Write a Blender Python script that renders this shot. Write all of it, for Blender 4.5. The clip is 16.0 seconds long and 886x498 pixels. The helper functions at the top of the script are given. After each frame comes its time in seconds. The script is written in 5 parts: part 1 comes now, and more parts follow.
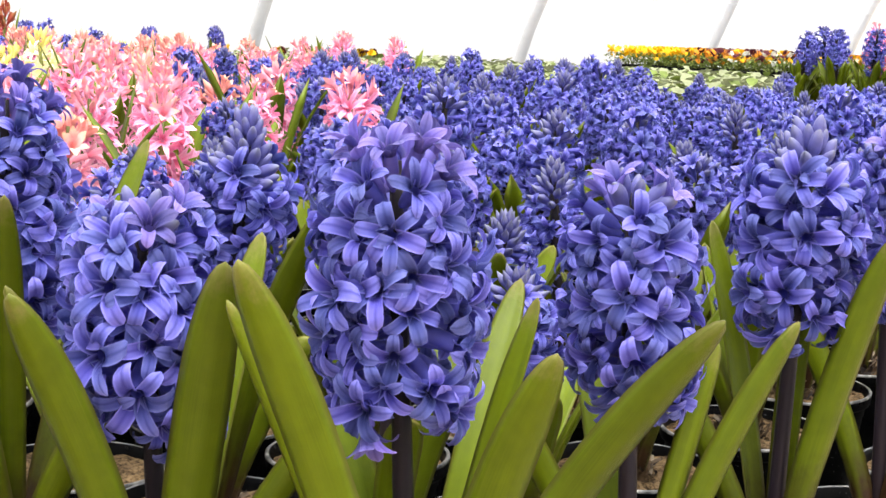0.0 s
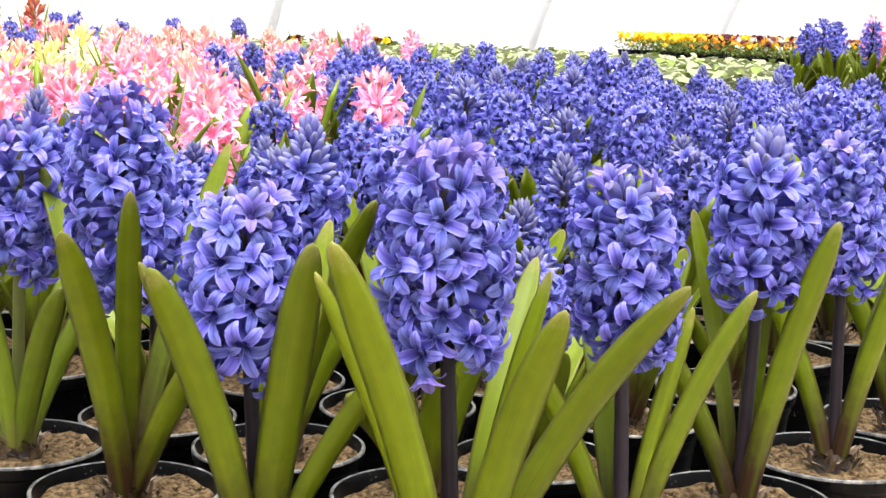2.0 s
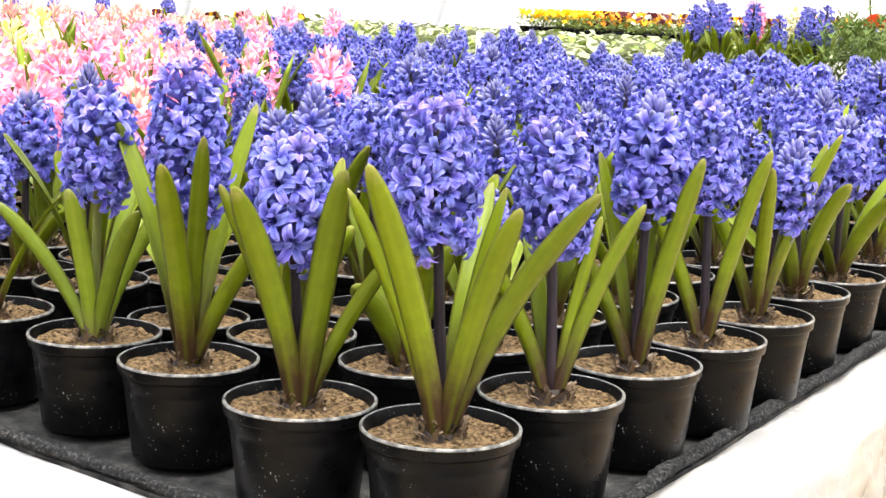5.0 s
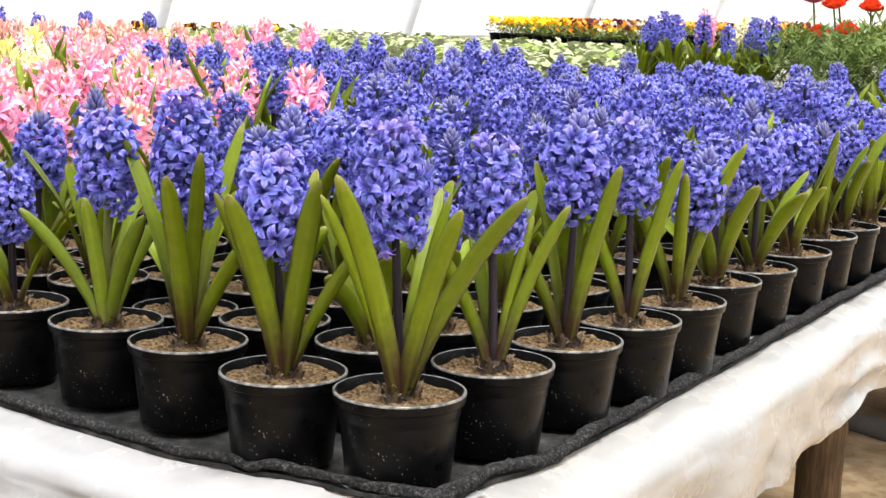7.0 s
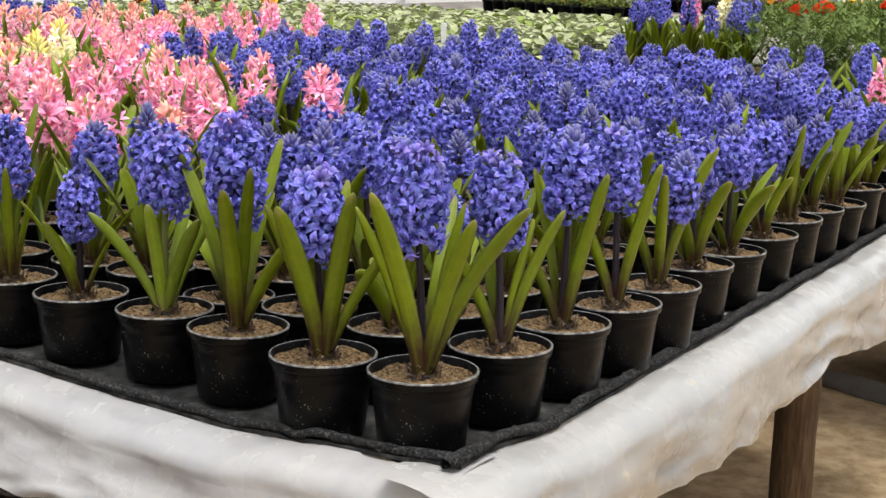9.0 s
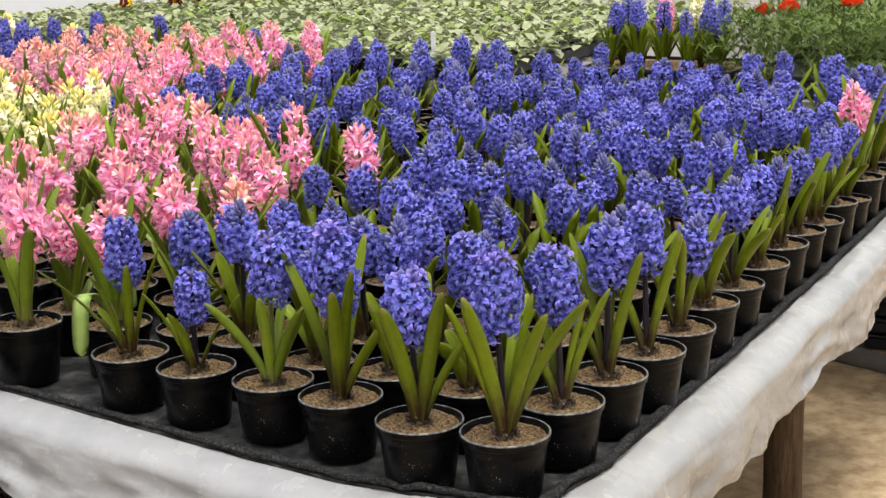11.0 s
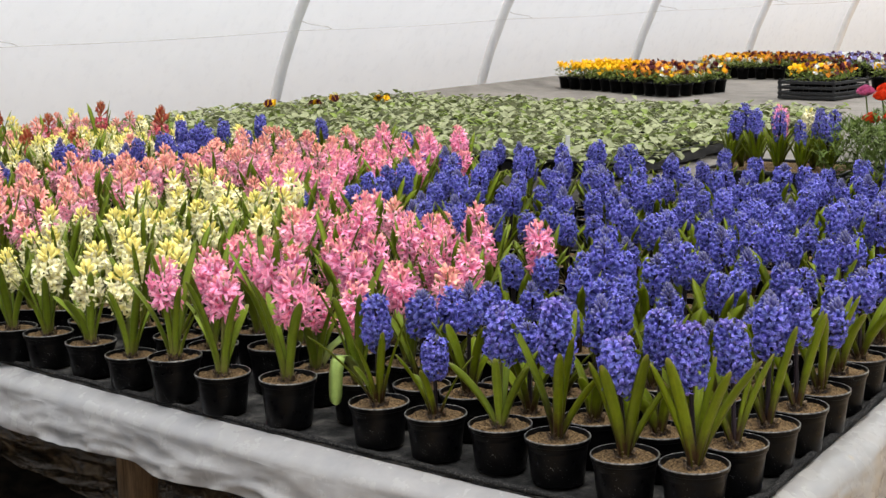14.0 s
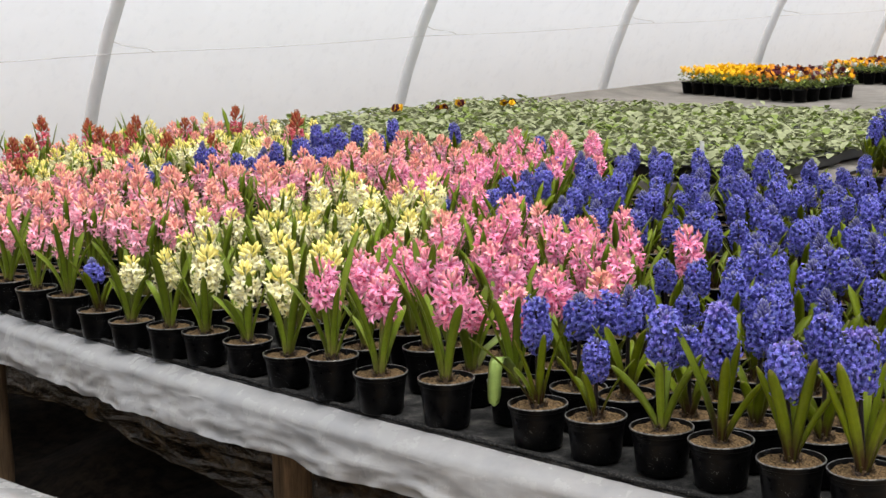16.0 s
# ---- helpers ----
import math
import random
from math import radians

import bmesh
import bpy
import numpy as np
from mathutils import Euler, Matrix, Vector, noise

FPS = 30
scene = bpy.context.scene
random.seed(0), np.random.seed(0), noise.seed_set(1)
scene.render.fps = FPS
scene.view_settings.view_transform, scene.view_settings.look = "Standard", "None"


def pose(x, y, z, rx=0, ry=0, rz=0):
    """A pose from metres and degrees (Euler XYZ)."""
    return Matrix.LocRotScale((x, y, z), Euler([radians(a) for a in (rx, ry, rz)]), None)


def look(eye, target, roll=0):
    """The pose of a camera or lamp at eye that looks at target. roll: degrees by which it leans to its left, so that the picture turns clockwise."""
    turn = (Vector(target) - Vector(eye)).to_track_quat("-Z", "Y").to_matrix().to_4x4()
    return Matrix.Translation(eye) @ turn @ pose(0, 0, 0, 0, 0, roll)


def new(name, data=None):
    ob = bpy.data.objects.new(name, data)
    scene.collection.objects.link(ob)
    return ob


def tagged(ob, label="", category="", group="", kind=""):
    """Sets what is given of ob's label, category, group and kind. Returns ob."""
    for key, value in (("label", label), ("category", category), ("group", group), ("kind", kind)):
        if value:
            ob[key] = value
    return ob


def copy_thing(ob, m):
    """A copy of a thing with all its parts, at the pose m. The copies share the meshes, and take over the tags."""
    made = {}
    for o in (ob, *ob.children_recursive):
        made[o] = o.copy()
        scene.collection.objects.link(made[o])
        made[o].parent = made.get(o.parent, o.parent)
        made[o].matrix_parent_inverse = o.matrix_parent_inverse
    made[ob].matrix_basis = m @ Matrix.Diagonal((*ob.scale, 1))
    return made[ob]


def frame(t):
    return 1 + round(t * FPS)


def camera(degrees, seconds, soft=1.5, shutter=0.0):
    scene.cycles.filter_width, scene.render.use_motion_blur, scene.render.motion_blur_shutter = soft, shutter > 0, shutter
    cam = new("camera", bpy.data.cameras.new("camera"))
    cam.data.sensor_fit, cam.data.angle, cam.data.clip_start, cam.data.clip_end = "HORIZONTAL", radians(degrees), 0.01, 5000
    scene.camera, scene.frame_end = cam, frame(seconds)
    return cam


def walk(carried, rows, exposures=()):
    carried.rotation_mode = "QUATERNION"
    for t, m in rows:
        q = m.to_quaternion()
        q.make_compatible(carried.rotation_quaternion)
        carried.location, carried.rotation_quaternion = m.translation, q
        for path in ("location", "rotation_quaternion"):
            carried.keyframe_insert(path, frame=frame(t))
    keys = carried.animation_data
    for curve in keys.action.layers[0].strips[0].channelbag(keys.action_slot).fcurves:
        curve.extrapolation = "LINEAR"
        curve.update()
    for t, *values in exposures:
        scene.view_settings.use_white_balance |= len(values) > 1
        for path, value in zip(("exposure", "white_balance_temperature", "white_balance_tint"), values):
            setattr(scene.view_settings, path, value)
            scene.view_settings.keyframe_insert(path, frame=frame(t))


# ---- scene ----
cam = camera(32.98, 16.0)
PATH = [
    (0, (0.3106, -0.3528, 0.3145), (-0.3342, 0.3979, 0.1712), 2.01),
    (0.5, (0.3417, -0.3821, 0.3178), (-0.3114, 0.3612, 0.1731), 1.97),
    (1, (0.3740, -0.4120, 0.3221), (-0.2901, 0.3213, 0.1762), 1.69),
    (1.5, (0.3949, -0.4369, 0.3307), (-0.2695, 0.2946, 0.1779), 1.46),
    (2, (0.4016, -0.4755, 0.3367), (-0.2471, 0.2697, 0.1819), 1.91),
    (2.5, (0.4119, -0.5179, 0.3411), (-0.2200, 0.2411, 0.1847), 1.50),
    (3, (0.4284, -0.5659, 0.3393), (-0.1883, 0.2048, 0.1789), 2.33),
    (3.5, (0.4546, -0.6075, 0.3438), (-0.1510, 0.1716, 0.1815), 2.13),
    (4, (0.4905, -0.6632, 0.3426), (-0.1090, 0.1202, 0.1790), 2.10),
    (4.2, (0.5064, -0.6839, 0.3434), (-0.0900, 0.1012, 0.1760), 2.16),
    (6.3, (0.6418, -0.8265, 0.3681), (0.0490, -0.0392, 0.1985), 2.06),
    (6.5, (0.6581, -0.8451, 0.3720), (0.0702, -0.0539, 0.2037), 1.95),
    (7, (0.6949, -0.8969, 0.3781), (0.1122, -0.1014, 0.2120), 1.64),
    (7.5, (0.7267, -0.9395, 0.3846), (0.1405, -0.1445, 0.2288), 1.58),
    (8, (0.7510, -0.9794, 0.3953), (0.1660, -0.1854, 0.2298), 1.45),
    (8.5, (0.7763, -1.0253, 0.4243), (0.1993, -0.2251, 0.2606), 1.67),
    (8.7, (0.7850, -1.0479, 0.4335), (0.2093, -0.2492, 0.2580), 1.62),
    (10.8, (0.8652, -1.3114, 0.6592), (0.3058, -0.5148, 0.4303), -1.12),
    (11, (0.8554, -1.3647, 0.6708), (0.3058, -0.5618, 0.4401), -1.57),
    (11.5, (0.8348, -1.5046, 0.7090), (0.2952, -0.6927, 0.4861), -1.15),
    (12, (0.8524, -1.6412, 0.7321), (0.3090, -0.8303, 0.5152), -1.51),
    (12.5, (0.8977, -1.7146, 0.7449), (0.3439, -0.9087, 0.5357), -1.68),
    (13, (0.9583, -1.7903, 0.7555), (0.3925, -0.9866, 0.5714), -1.77),
    (13.5, (0.9833, -1.8454, 0.7635), (0.4125, -1.0437, 0.5863), -1.59),
    (14, (0.9925, -1.8903, 0.7679), (0.3939, -1.1078, 0.5966), -1.44),
    (14.5, (0.9969, -1.9228, 0.7657), (0.3829, -1.1515, 0.5980), -1.28),
    (15, (0.9895, -1.9475, 0.7690), (0.3602, -1.1885, 0.6022), -1.98),
    (15.5, (0.9691, -1.9676, 0.7698), (0.3312, -1.2163, 0.6011), -1.64),
    (16, (0.9419, -1.9767, 0.7736), (0.2881, -1.2385, 0.6073), -1.64),
]
walk(cam, [(t, look(eye, target, roll)) for t, eye, target, roll in PATH],
     [(0, 1.02), (1.5, 1.37), (2.5, 1.47), (4, 1.77), (6.5, 1.42), (7.5, 1.07), (8.5, 0.72), (11, 0.61), (12, 0.45), (13, 0.33), (16, 0.28)])

# ---- world, sun and light ----
world = bpy.data.worlds.new("overcast_sky")
scene.world = world
world.use_nodes = True
wn, wl = world.node_tree.nodes, world.node_tree.links
sky = wn.new("ShaderNodeTexSky")
sky.sky_type = 'NISHITA'
sky.sun_disc = False
sky.sun_elevation, sky.sun_rotation = radians(78), radians(115)
sky.air_density, sky.dust_density = 1.0, 4.0
pale = wn.new("ShaderNodeHueSaturation")
pale.inputs["Saturation"].default_value = 0.22
wl.new(sky.outputs["Color"], pale.inputs["Color"])
wl.new(pale.outputs["Color"], wn["Background"].inputs["Color"])
wn["Background"].inputs["Strength"].default_value = 0.085
sun = new("sun", bpy.data.lights.new("sun", 'SUN'))
sun.data.energy, sun.data.angle, sun.data.color = 4.2, radians(30), (1.0, 0.975, 0.94)
sun.matrix_world = look((0.2 * math.sin(radians(115)), 0.2 * math.cos(radians(115)), 1.0), (0, 0, 0))


# ---- materials ----
def material(name, rough=0.6, spec=0.4, metal=0.0):
    m = bpy.data.materials.new(name)
    m.use_nodes = True
    nt = m.node_tree
    b = nt.nodes["Principled BSDF"]
    b.inputs["Roughness"].default_value = rough
    b.inputs["Specular IOR Level"].default_value = spec
    b.inputs["Metallic"].default_value = metal
    return m, nt, b


def node(nt, kind, **inputs):
    n = nt.nodes.new(kind)
    for k, v in inputs.items():
        n.inputs[k.replace("_", " ")].default_value = v
    return n


def ramp(nt, fac, stops):
    n = nt.nodes.new("ShaderNodeValToRGB")
    e = n.color_ramp.elements
    while len(e) < len(stops):
        e.new(0.5)
    for el, (p, c) in zip(e, stops):
        el.position, el.color = p, (*c, 1)
    nt.links.new(fac, n.inputs["Fac"])
    return n.outputs["Color"]


def blend(nt, fac, a, b, mode='MIX'):
    n = nt.nodes.new("ShaderNodeMix")
    n.data_type, n.blend_type = 'RGBA', mode
    for sock, v in ((n.inputs[0], fac), (n.inputs[6], a), (n.inputs[7], b)):
        if isinstance(v, (int, float)):
            sock.default_value = v
        elif isinstance(v, tuple):
            sock.default_value = (*v, 1)
        else:
            nt.links.new(v, sock)
    return n.outputs[2]


def noise_at(nt, scale, detail=4, rough=0.6, coord="Object", stretch=None):
    tc = nt.nodes.new("ShaderNodeTexCoord")
    n = node(nt, "ShaderNodeTexNoise", Scale=scale, Detail=detail, Roughness=rough)
    out = tc.outputs[coord]
    if stretch:
        mp = nt.nodes.new("ShaderNodeMapping")
        mp.inputs["Scale"].default_value = stretch
        nt.links.new(out, mp.inputs["Vector"])
        out = mp.outputs["Vector"]
    nt.links.new(out, n.inputs["Vector"])
    return n.outputs["Fac"]


def bump(nt, b, height, strength=0.3, distance=0.001):
    n = node(nt, "ShaderNodeBump", Strength=strength, Distance=distance)
    nt.links.new(height, n.inputs["Height"])
    nt.links.new(n.outputs["Normal"], b.inputs["Normal"])


def math_node(nt, op, a, b=0.0, c=0.0):
    n = nt.nodes.new("ShaderNodeMath")
    n.operation = op
    n.inputs[2].default_value = c
    for sock, v in ((n.inputs[0], a), (n.inputs[1], b)):
        if isinstance(v, (int, float)):
            sock.default_value = v
        else:
            nt.links.new(v, sock)
    return n.outputs[0]


def see_through(nt, b, color, share):
    """Adds light that passes through a thin petal, leaf or film."""
    t = nt.nodes.new("ShaderNodeBsdfTranslucent")
    if isinstance(color, tuple):
        t.inputs["Color"].default_value = (*color, 1)
    else:
        nt.links.new(color, t.inputs["Color"])
    mix = nt.nodes.new("ShaderNodeMixShader")
    mix.inputs[0].default_value = share
    nt.links.new(b.outputs[0], mix.inputs[1])
    nt.links.new(t.outputs[0], mix.inputs[2])
    nt.links.new(mix.outputs[0], nt.nodes["Material Output"].inputs["Surface"])


def uv_parts(nt):
    tc = nt.nodes.new("ShaderNodeTexCoord")
    sp = nt.nodes.new("ShaderNodeSeparateXYZ")
    nt.links.new(tc.outputs["UV"], sp.inputs[0])
    return sp.outputs["X"], sp.outputs["Y"]


def petal_material(name, throat, body, tip, rib):
    """Petals: v runs from throat to tip, u across; each petal a little different."""
    m, nt, b = material(name, 0.5, 0.3)
    u, v = uv_parts(nt)
    col = ramp(nt, v, [(0.0, throat), (0.35, body), (1.0, tip)])
    across = math_node(nt, 'ABSOLUTE', math_node(nt, 'SUBTRACT', u, 0.5))
    ribf = ramp(nt, across, [(0.0, (1, 1, 1)), (0.16, (0, 0, 0))])
    col = blend(nt, math_node(nt, 'MULTIPLY', ribf, 0.7), col, rib)
    edge = ramp(nt, across, [(0.36, (0, 0, 0)), (0.5, (1, 1, 1))])
    col = blend(nt, math_node(nt, 'MULTIPLY', edge, 0.5), col, tuple(min(0.97, c * 1.15 + 0.06) for c in tip))
    geo = nt.nodes.new("ShaderNodeNewGeometry")
    obi = nt.nodes.new("ShaderNodeObjectInfo")
    hs = nt.nodes.new("ShaderNodeHueSaturation")
    h = math_node(nt, 'MULTIPLY_ADD', geo.outputs["Random Per Island"], 0.016, 0.488)
    nt.links.new(h, hs.inputs["Hue"])
    w = math_node(nt, 'MULTIPLY_ADD', obi.outputs["Random"], 0.28, 0.54)
    w = math_node(nt, 'ADD', w, math_node(nt, 'MULTIPLY', geo.outputs["Random Per Island"], 0.62))
    nt.links.new(w, hs.inputs["Value"])
    nt.links.new(col, hs.inputs["Color"])
    streak = noise_at(nt, 40, 3, 0.6, "UV", (6, 0.4, 1))
    col = blend(nt, 0.35, hs.outputs["Color"], ramp(nt, streak, [(0.3, (0.55, 0.55, 0.6)), (0.7, (1, 1, 1))]), 'MULTIPLY')
    nt.links.new(col, b.inputs["Base Color"])
    bump(nt, b, streak, 0.45, 0.0008)
    see_through(nt, b, col, 0.2)
    return m


PETAL = {
    "blue": petal_material("blue_petal", (0.018, 0.013, 0.140), (0.066, 0.062, 0.345), (0.220, 0.209, 0.69), (0.031, 0.028, 0.24)),
    "young blue": petal_material("young_blue_petal", (0.06, 0.035, 0.20), (0.125, 0.100, 0.41), (0.235, 0.175, 0.50), (0.085, 0.055, 0.27)),
    "pink": petal_material("pink_petal", (0.80, 0.14, 0.28), (0.93, 0.30, 0.48), (0.95, 0.46, 0.61), (0.85, 0.18, 0.37)),
    "salmon": petal_material("salmon_petal", (0.78, 0.17, 0.28), (0.93, 0.39, 0.49), (0.95, 0.57, 0.65), (0.87, 0.26, 0.40)),
    "cream": petal_material("cream_petal", (0.76, 0.70, 0.28), (0.95, 0.89, 0.47), (0.96, 0.93, 0.68), (0.92, 0.84, 0.36)),
    "red": petal_material("red_petal", (0.40, 0.03, 0.05), (0.66, 0.10, 0.14), (0.74, 0.20, 0.22), (0.50, 0.05, 0.08)),
}


def bud_material(name, low, high):
    m, nt, b = material(name, 0.5, 0.3)
    u, v = uv_parts(nt)
    col = ramp(nt, v, [(0.0, low), (0.55, low), (1.0, high)])
    col = blend(nt, 0.4, col, ramp(nt, noise_at(nt, 180), [(0.35, (0.5, 0.5, 0.5)), (0.65, (1, 1, 1))]), 'MULTIPLY')
    nt.links.new(col, b.inputs["Base Color"])
    see_through(nt, b, col, 0.15)
    return m


BUD = {
    "blue": bud_material("blue_bud", (0.13, 0.125, 0.36), (0.20, 0.20, 0.26)),
    "pink": bud_material("pink_bud", (0.93, 0.37, 0.46), (0.93, 0.48, 0.34)),
    "salmon": bud_material("salmon_bud", (0.92, 0.42, 0.38), (0.88, 0.46, 0.26)),
    "cream": bud_material("cream_bud", (0.93, 0.82, 0.27), (0.85, 0.74, 0.15)),
    "red": bud_material("red_bud", (0.50, 0.10, 0.06), (0.34, 0.20, 0.06)),
}


def leaf_material(name, foot, body, tip, purple):
    m, nt, b = material(name, 0.34, 0.14)
    u, v = uv_parts(nt)
    obi = nt.nodes.new("ShaderNodeObjectInfo")
    blotch = math_node(nt, 'MULTIPLY_ADD', noise_at(nt, 120, 4, 0.7), 0.22, -0.11)
    col = ramp(nt, math_node(nt, 'ADD', v, blotch), [(0.0, foot), (purple * 0.5, foot), (purple + 0.12, body), (0.93, body), (1.0, tip)])
    across = math_node(nt, 'ABSOLUTE', math_node(nt, 'SUBTRACT', u, 0.5))
    keel = ramp(nt, across, [(0.0, (1.0, 1.0, 1.0)), (0.17, (0, 0, 0))])
    col = blend(nt, math_node(nt, 'MULTIPLY', keel, 0.25), col, tuple(min(1, c * 1.45) for c in body))
    rim = ramp(nt, across, [(0.40, (0, 0, 0)), (0.49, (1, 1, 1))])
    col = blend(nt, math_node(nt, 'MULTIPLY', rim, 0.5), col, (0.10, 0.062, 0.03))
    hs = nt.nodes.new("ShaderNodeHueSaturation")
    w = math_node(nt, 'MULTIPLY_ADD', obi.outputs["Random"], 0.5, 0.75)
    nt.links.new(w, hs.inputs["Value"])
    nt.links.new(col, hs.inputs["Color"])
    vein = noise_at(nt, 30, 4, 0.6, "UV", (3.0, 0.12, 1))
    spots = noise_at(nt, 90, 3, 0.6)
    col = blend(nt, 0.55, hs.outputs["Color"], ramp(nt, vein, [(0.32, (0.55, 0.6, 0.45)), (0.62, (1, 1, 1))]), 'MULTIPLY')
    col = blend(nt, 0.3, col, ramp(nt, spots, [(0.35, (0.6, 0.6, 0.55)), (0.6, (1, 1, 1))]), 'MULTIPLY')
    nt.links.new(col, b.inputs["Base Color"])
    bump(nt, b, vein, 0.2, 0.0008)
    see_through(nt, b, col, 0.18)
    return m


def blend_mid(a, b):
    return tuple(0.5 * (p + q) for p, q in zip(a, b))


LEAF = leaf_material("hyacinth_leaf", (0.040, 0.020, 0.010), (0.113, 0.148, 0.005), (0.19, 0.18, 0.045), 0.30)
LEAF_GREEN = leaf_material("hyacinth_leaf_green", (0.16, 0.15, 0.04), (0.140, 0.190, 0.016), (0.20, 0.21, 0.07), 0.12)
LEAF_PALE = leaf_material("limp_leaf", (0.20, 0.20, 0.06), (0.23, 0.31, 0.085), (0.25, 0.32, 0.11), 0.05)
STEM_DARK = leaf_material("hyacinth_stem", (0.035, 0.02, 0.018), (0.022, 0.016, 0.022), (0.03, 0.03, 0.06), 0.2)
STEM_GREEN = leaf_material("hyacinth_stem_green", (0.14, 0.10, 0.05), (0.16, 0.17, 0.05), (0.2, 0.2, 0.08), 0.2)


def soil_material(name, dark, light, scale):
    m, nt, b = material(name, 0.95, 0.1)
    n1, n2 = noise_at(nt, scale, 6, 0.7), noise_at(nt, scale * 0.17, 3)
    col = ramp(nt, n1, [(0.40, dark), (0.5, blend_mid(dark, light)), (0.61, light)])
    col = blend(nt, 0.5, col, ramp(nt, n2, [(0.3, (0.5, 0.47, 0.44)), (0.7, (1, 1, 1))]), 'MULTIPLY')
    nt.links.new(col, b.inputs["Base Color"])
    bump(nt, b, n1, 1.0, 0.008)
    return m


SOIL = soil_material("dry_potting_soil", (0.046, 0.028, 0.013), (0.320, 0.213, 0.108), 240)
GROUND = soil_material("sandy_ground", (0.36, 0.25, 0.14), (0.57, 0.425, 0.26), 14)
# earth with the shade below the bench put into its near-black colour
SHADED_EARTH = soil_material("shaded_earth", (0.005, 0.004, 0.003), (0.022, 0.016, 0.011), 22)


def pot_material():
    m, nt, b = material("black_pot_plastic", 0.36, 0.07)
    specks = ramp(nt, noise_at(nt, 430, 2, 0.5), [(0.68, (0, 0, 0)), (0.72, (1, 1, 1))])
    patch = ramp(nt, noise_at(nt, 28, 3, 0.6), [(0.5, (0, 0, 0)), (0.7, (1, 1, 1))])
    dust = ramp(nt, noise_at(nt, 60, 5, 0.7), [(0.4, (0.0016, 0.0016, 0.002)), (0.8, (0.005, 0.0048, 0.0045))])
    col = blend(nt, math_node(nt, 'MULTIPLY', specks, patch), dust, (0.30, 0.30, 0.295))
    nt.links.new(col, b.inputs["Base Color"])
    nt.links.new(ramp(nt, noise_at(nt, 60, 5, 0.7), [(0.3, (0.24, 0.24, 0.24)), (0.7, (0.42, 0.42, 0.42))]), b.inputs["Roughness"])
    return m


POT = pot_material()


def rim_material():
    m, nt, b = material("dusty_pot_rim", 0.28, 0.4)
    n = noise_at(nt, 110, 5, 0.7)
    nt.links.new(ramp(nt, n, [(0.38, (0.012, 0.012, 0.012)), (0.5, (0.062, 0.06, 0.056)), (0.66, (0.19, 0.18, 0.16))]), b.inputs["Base Color"])
    return m


RIM = rim_material()


def cloth_material():
    m, nt, b = material("grey_felt_mat", 0.95, 0.15)
    fibre = noise_at(nt, 420, 4, 0.8)
    patch = noise_at(nt, 16, 7, 0.72)
    col = ramp(nt, patch, [(0.40, (0.005, 0.005, 0.005)), (0.52, (0.026, 0.0255, 0.0245)), (0.64, (0.074, 0.070, 0.063))])
    col = blend(nt, 0.6, col, ramp(nt, fibre, [(0.3, (0.4, 0.4, 0.4)), (0.7, (1, 1, 1))]), 'MULTIPLY')
    nt.links.new(col, b.inputs["Base Color"])
    bump(nt, b, fibre, 0.7, 0.002)
    return m


CLOTH = cloth_material()


def hem_material():
    m, nt, b = material("frayed_felt_hem", 0.95, 0.1)
    fibre = noise_at(nt, 300, 4, 0.8)
    nt.links.new(ramp(nt, fibre, [(0.40, (0.004, 0.004, 0.0045)), (0.53, (0.016, 0.0157, 0.0155)), (0.66, (0.075, 0.072, 0.068))]), b.inputs["Base Color"])
    bump(nt, b, fibre, 0.9, 0.003)
    return m


HEM = hem_material()


def facets(nt, scale):
    """Flat-sided creases, like those of crumpled plastic."""
    tc = nt.nodes.new("ShaderNodeTexCoord")
    warp = node(nt, "ShaderNodeTexNoise", Scale=3.0, Detail=2.0)
    nt.links.new(tc.outputs["Object"], warp.inputs["Vector"])
    add = nt.nodes.new("ShaderNodeVectorMath")
    add.operation = 'MULTIPLY_ADD'
    add.inputs[1].default_value = (0.10, 0.10, 0.10)
    nt.links.new(warp.outputs["Color"], add.inputs[0])
    nt.links.new(tc.outputs["Object"], add.inputs[2])
    turn = nt.nodes.new("ShaderNodeMapping")
    turn.inputs["Rotation"].default_value = (0.3, 0.2, 0.4)
    turn.inputs["Scale"].default_value = (0.5, 0.7, 1.8)
    nt.links.new(add.outputs[0], turn.inputs["Vector"])
    v = node(nt, "ShaderNodeTexVoronoi", Scale=scale)
    v.distance = 'CHEBYCHEV'
    nt.links.new(turn.outputs["Vector"], v.inputs["Vector"])
    return v.outputs["Distance"]


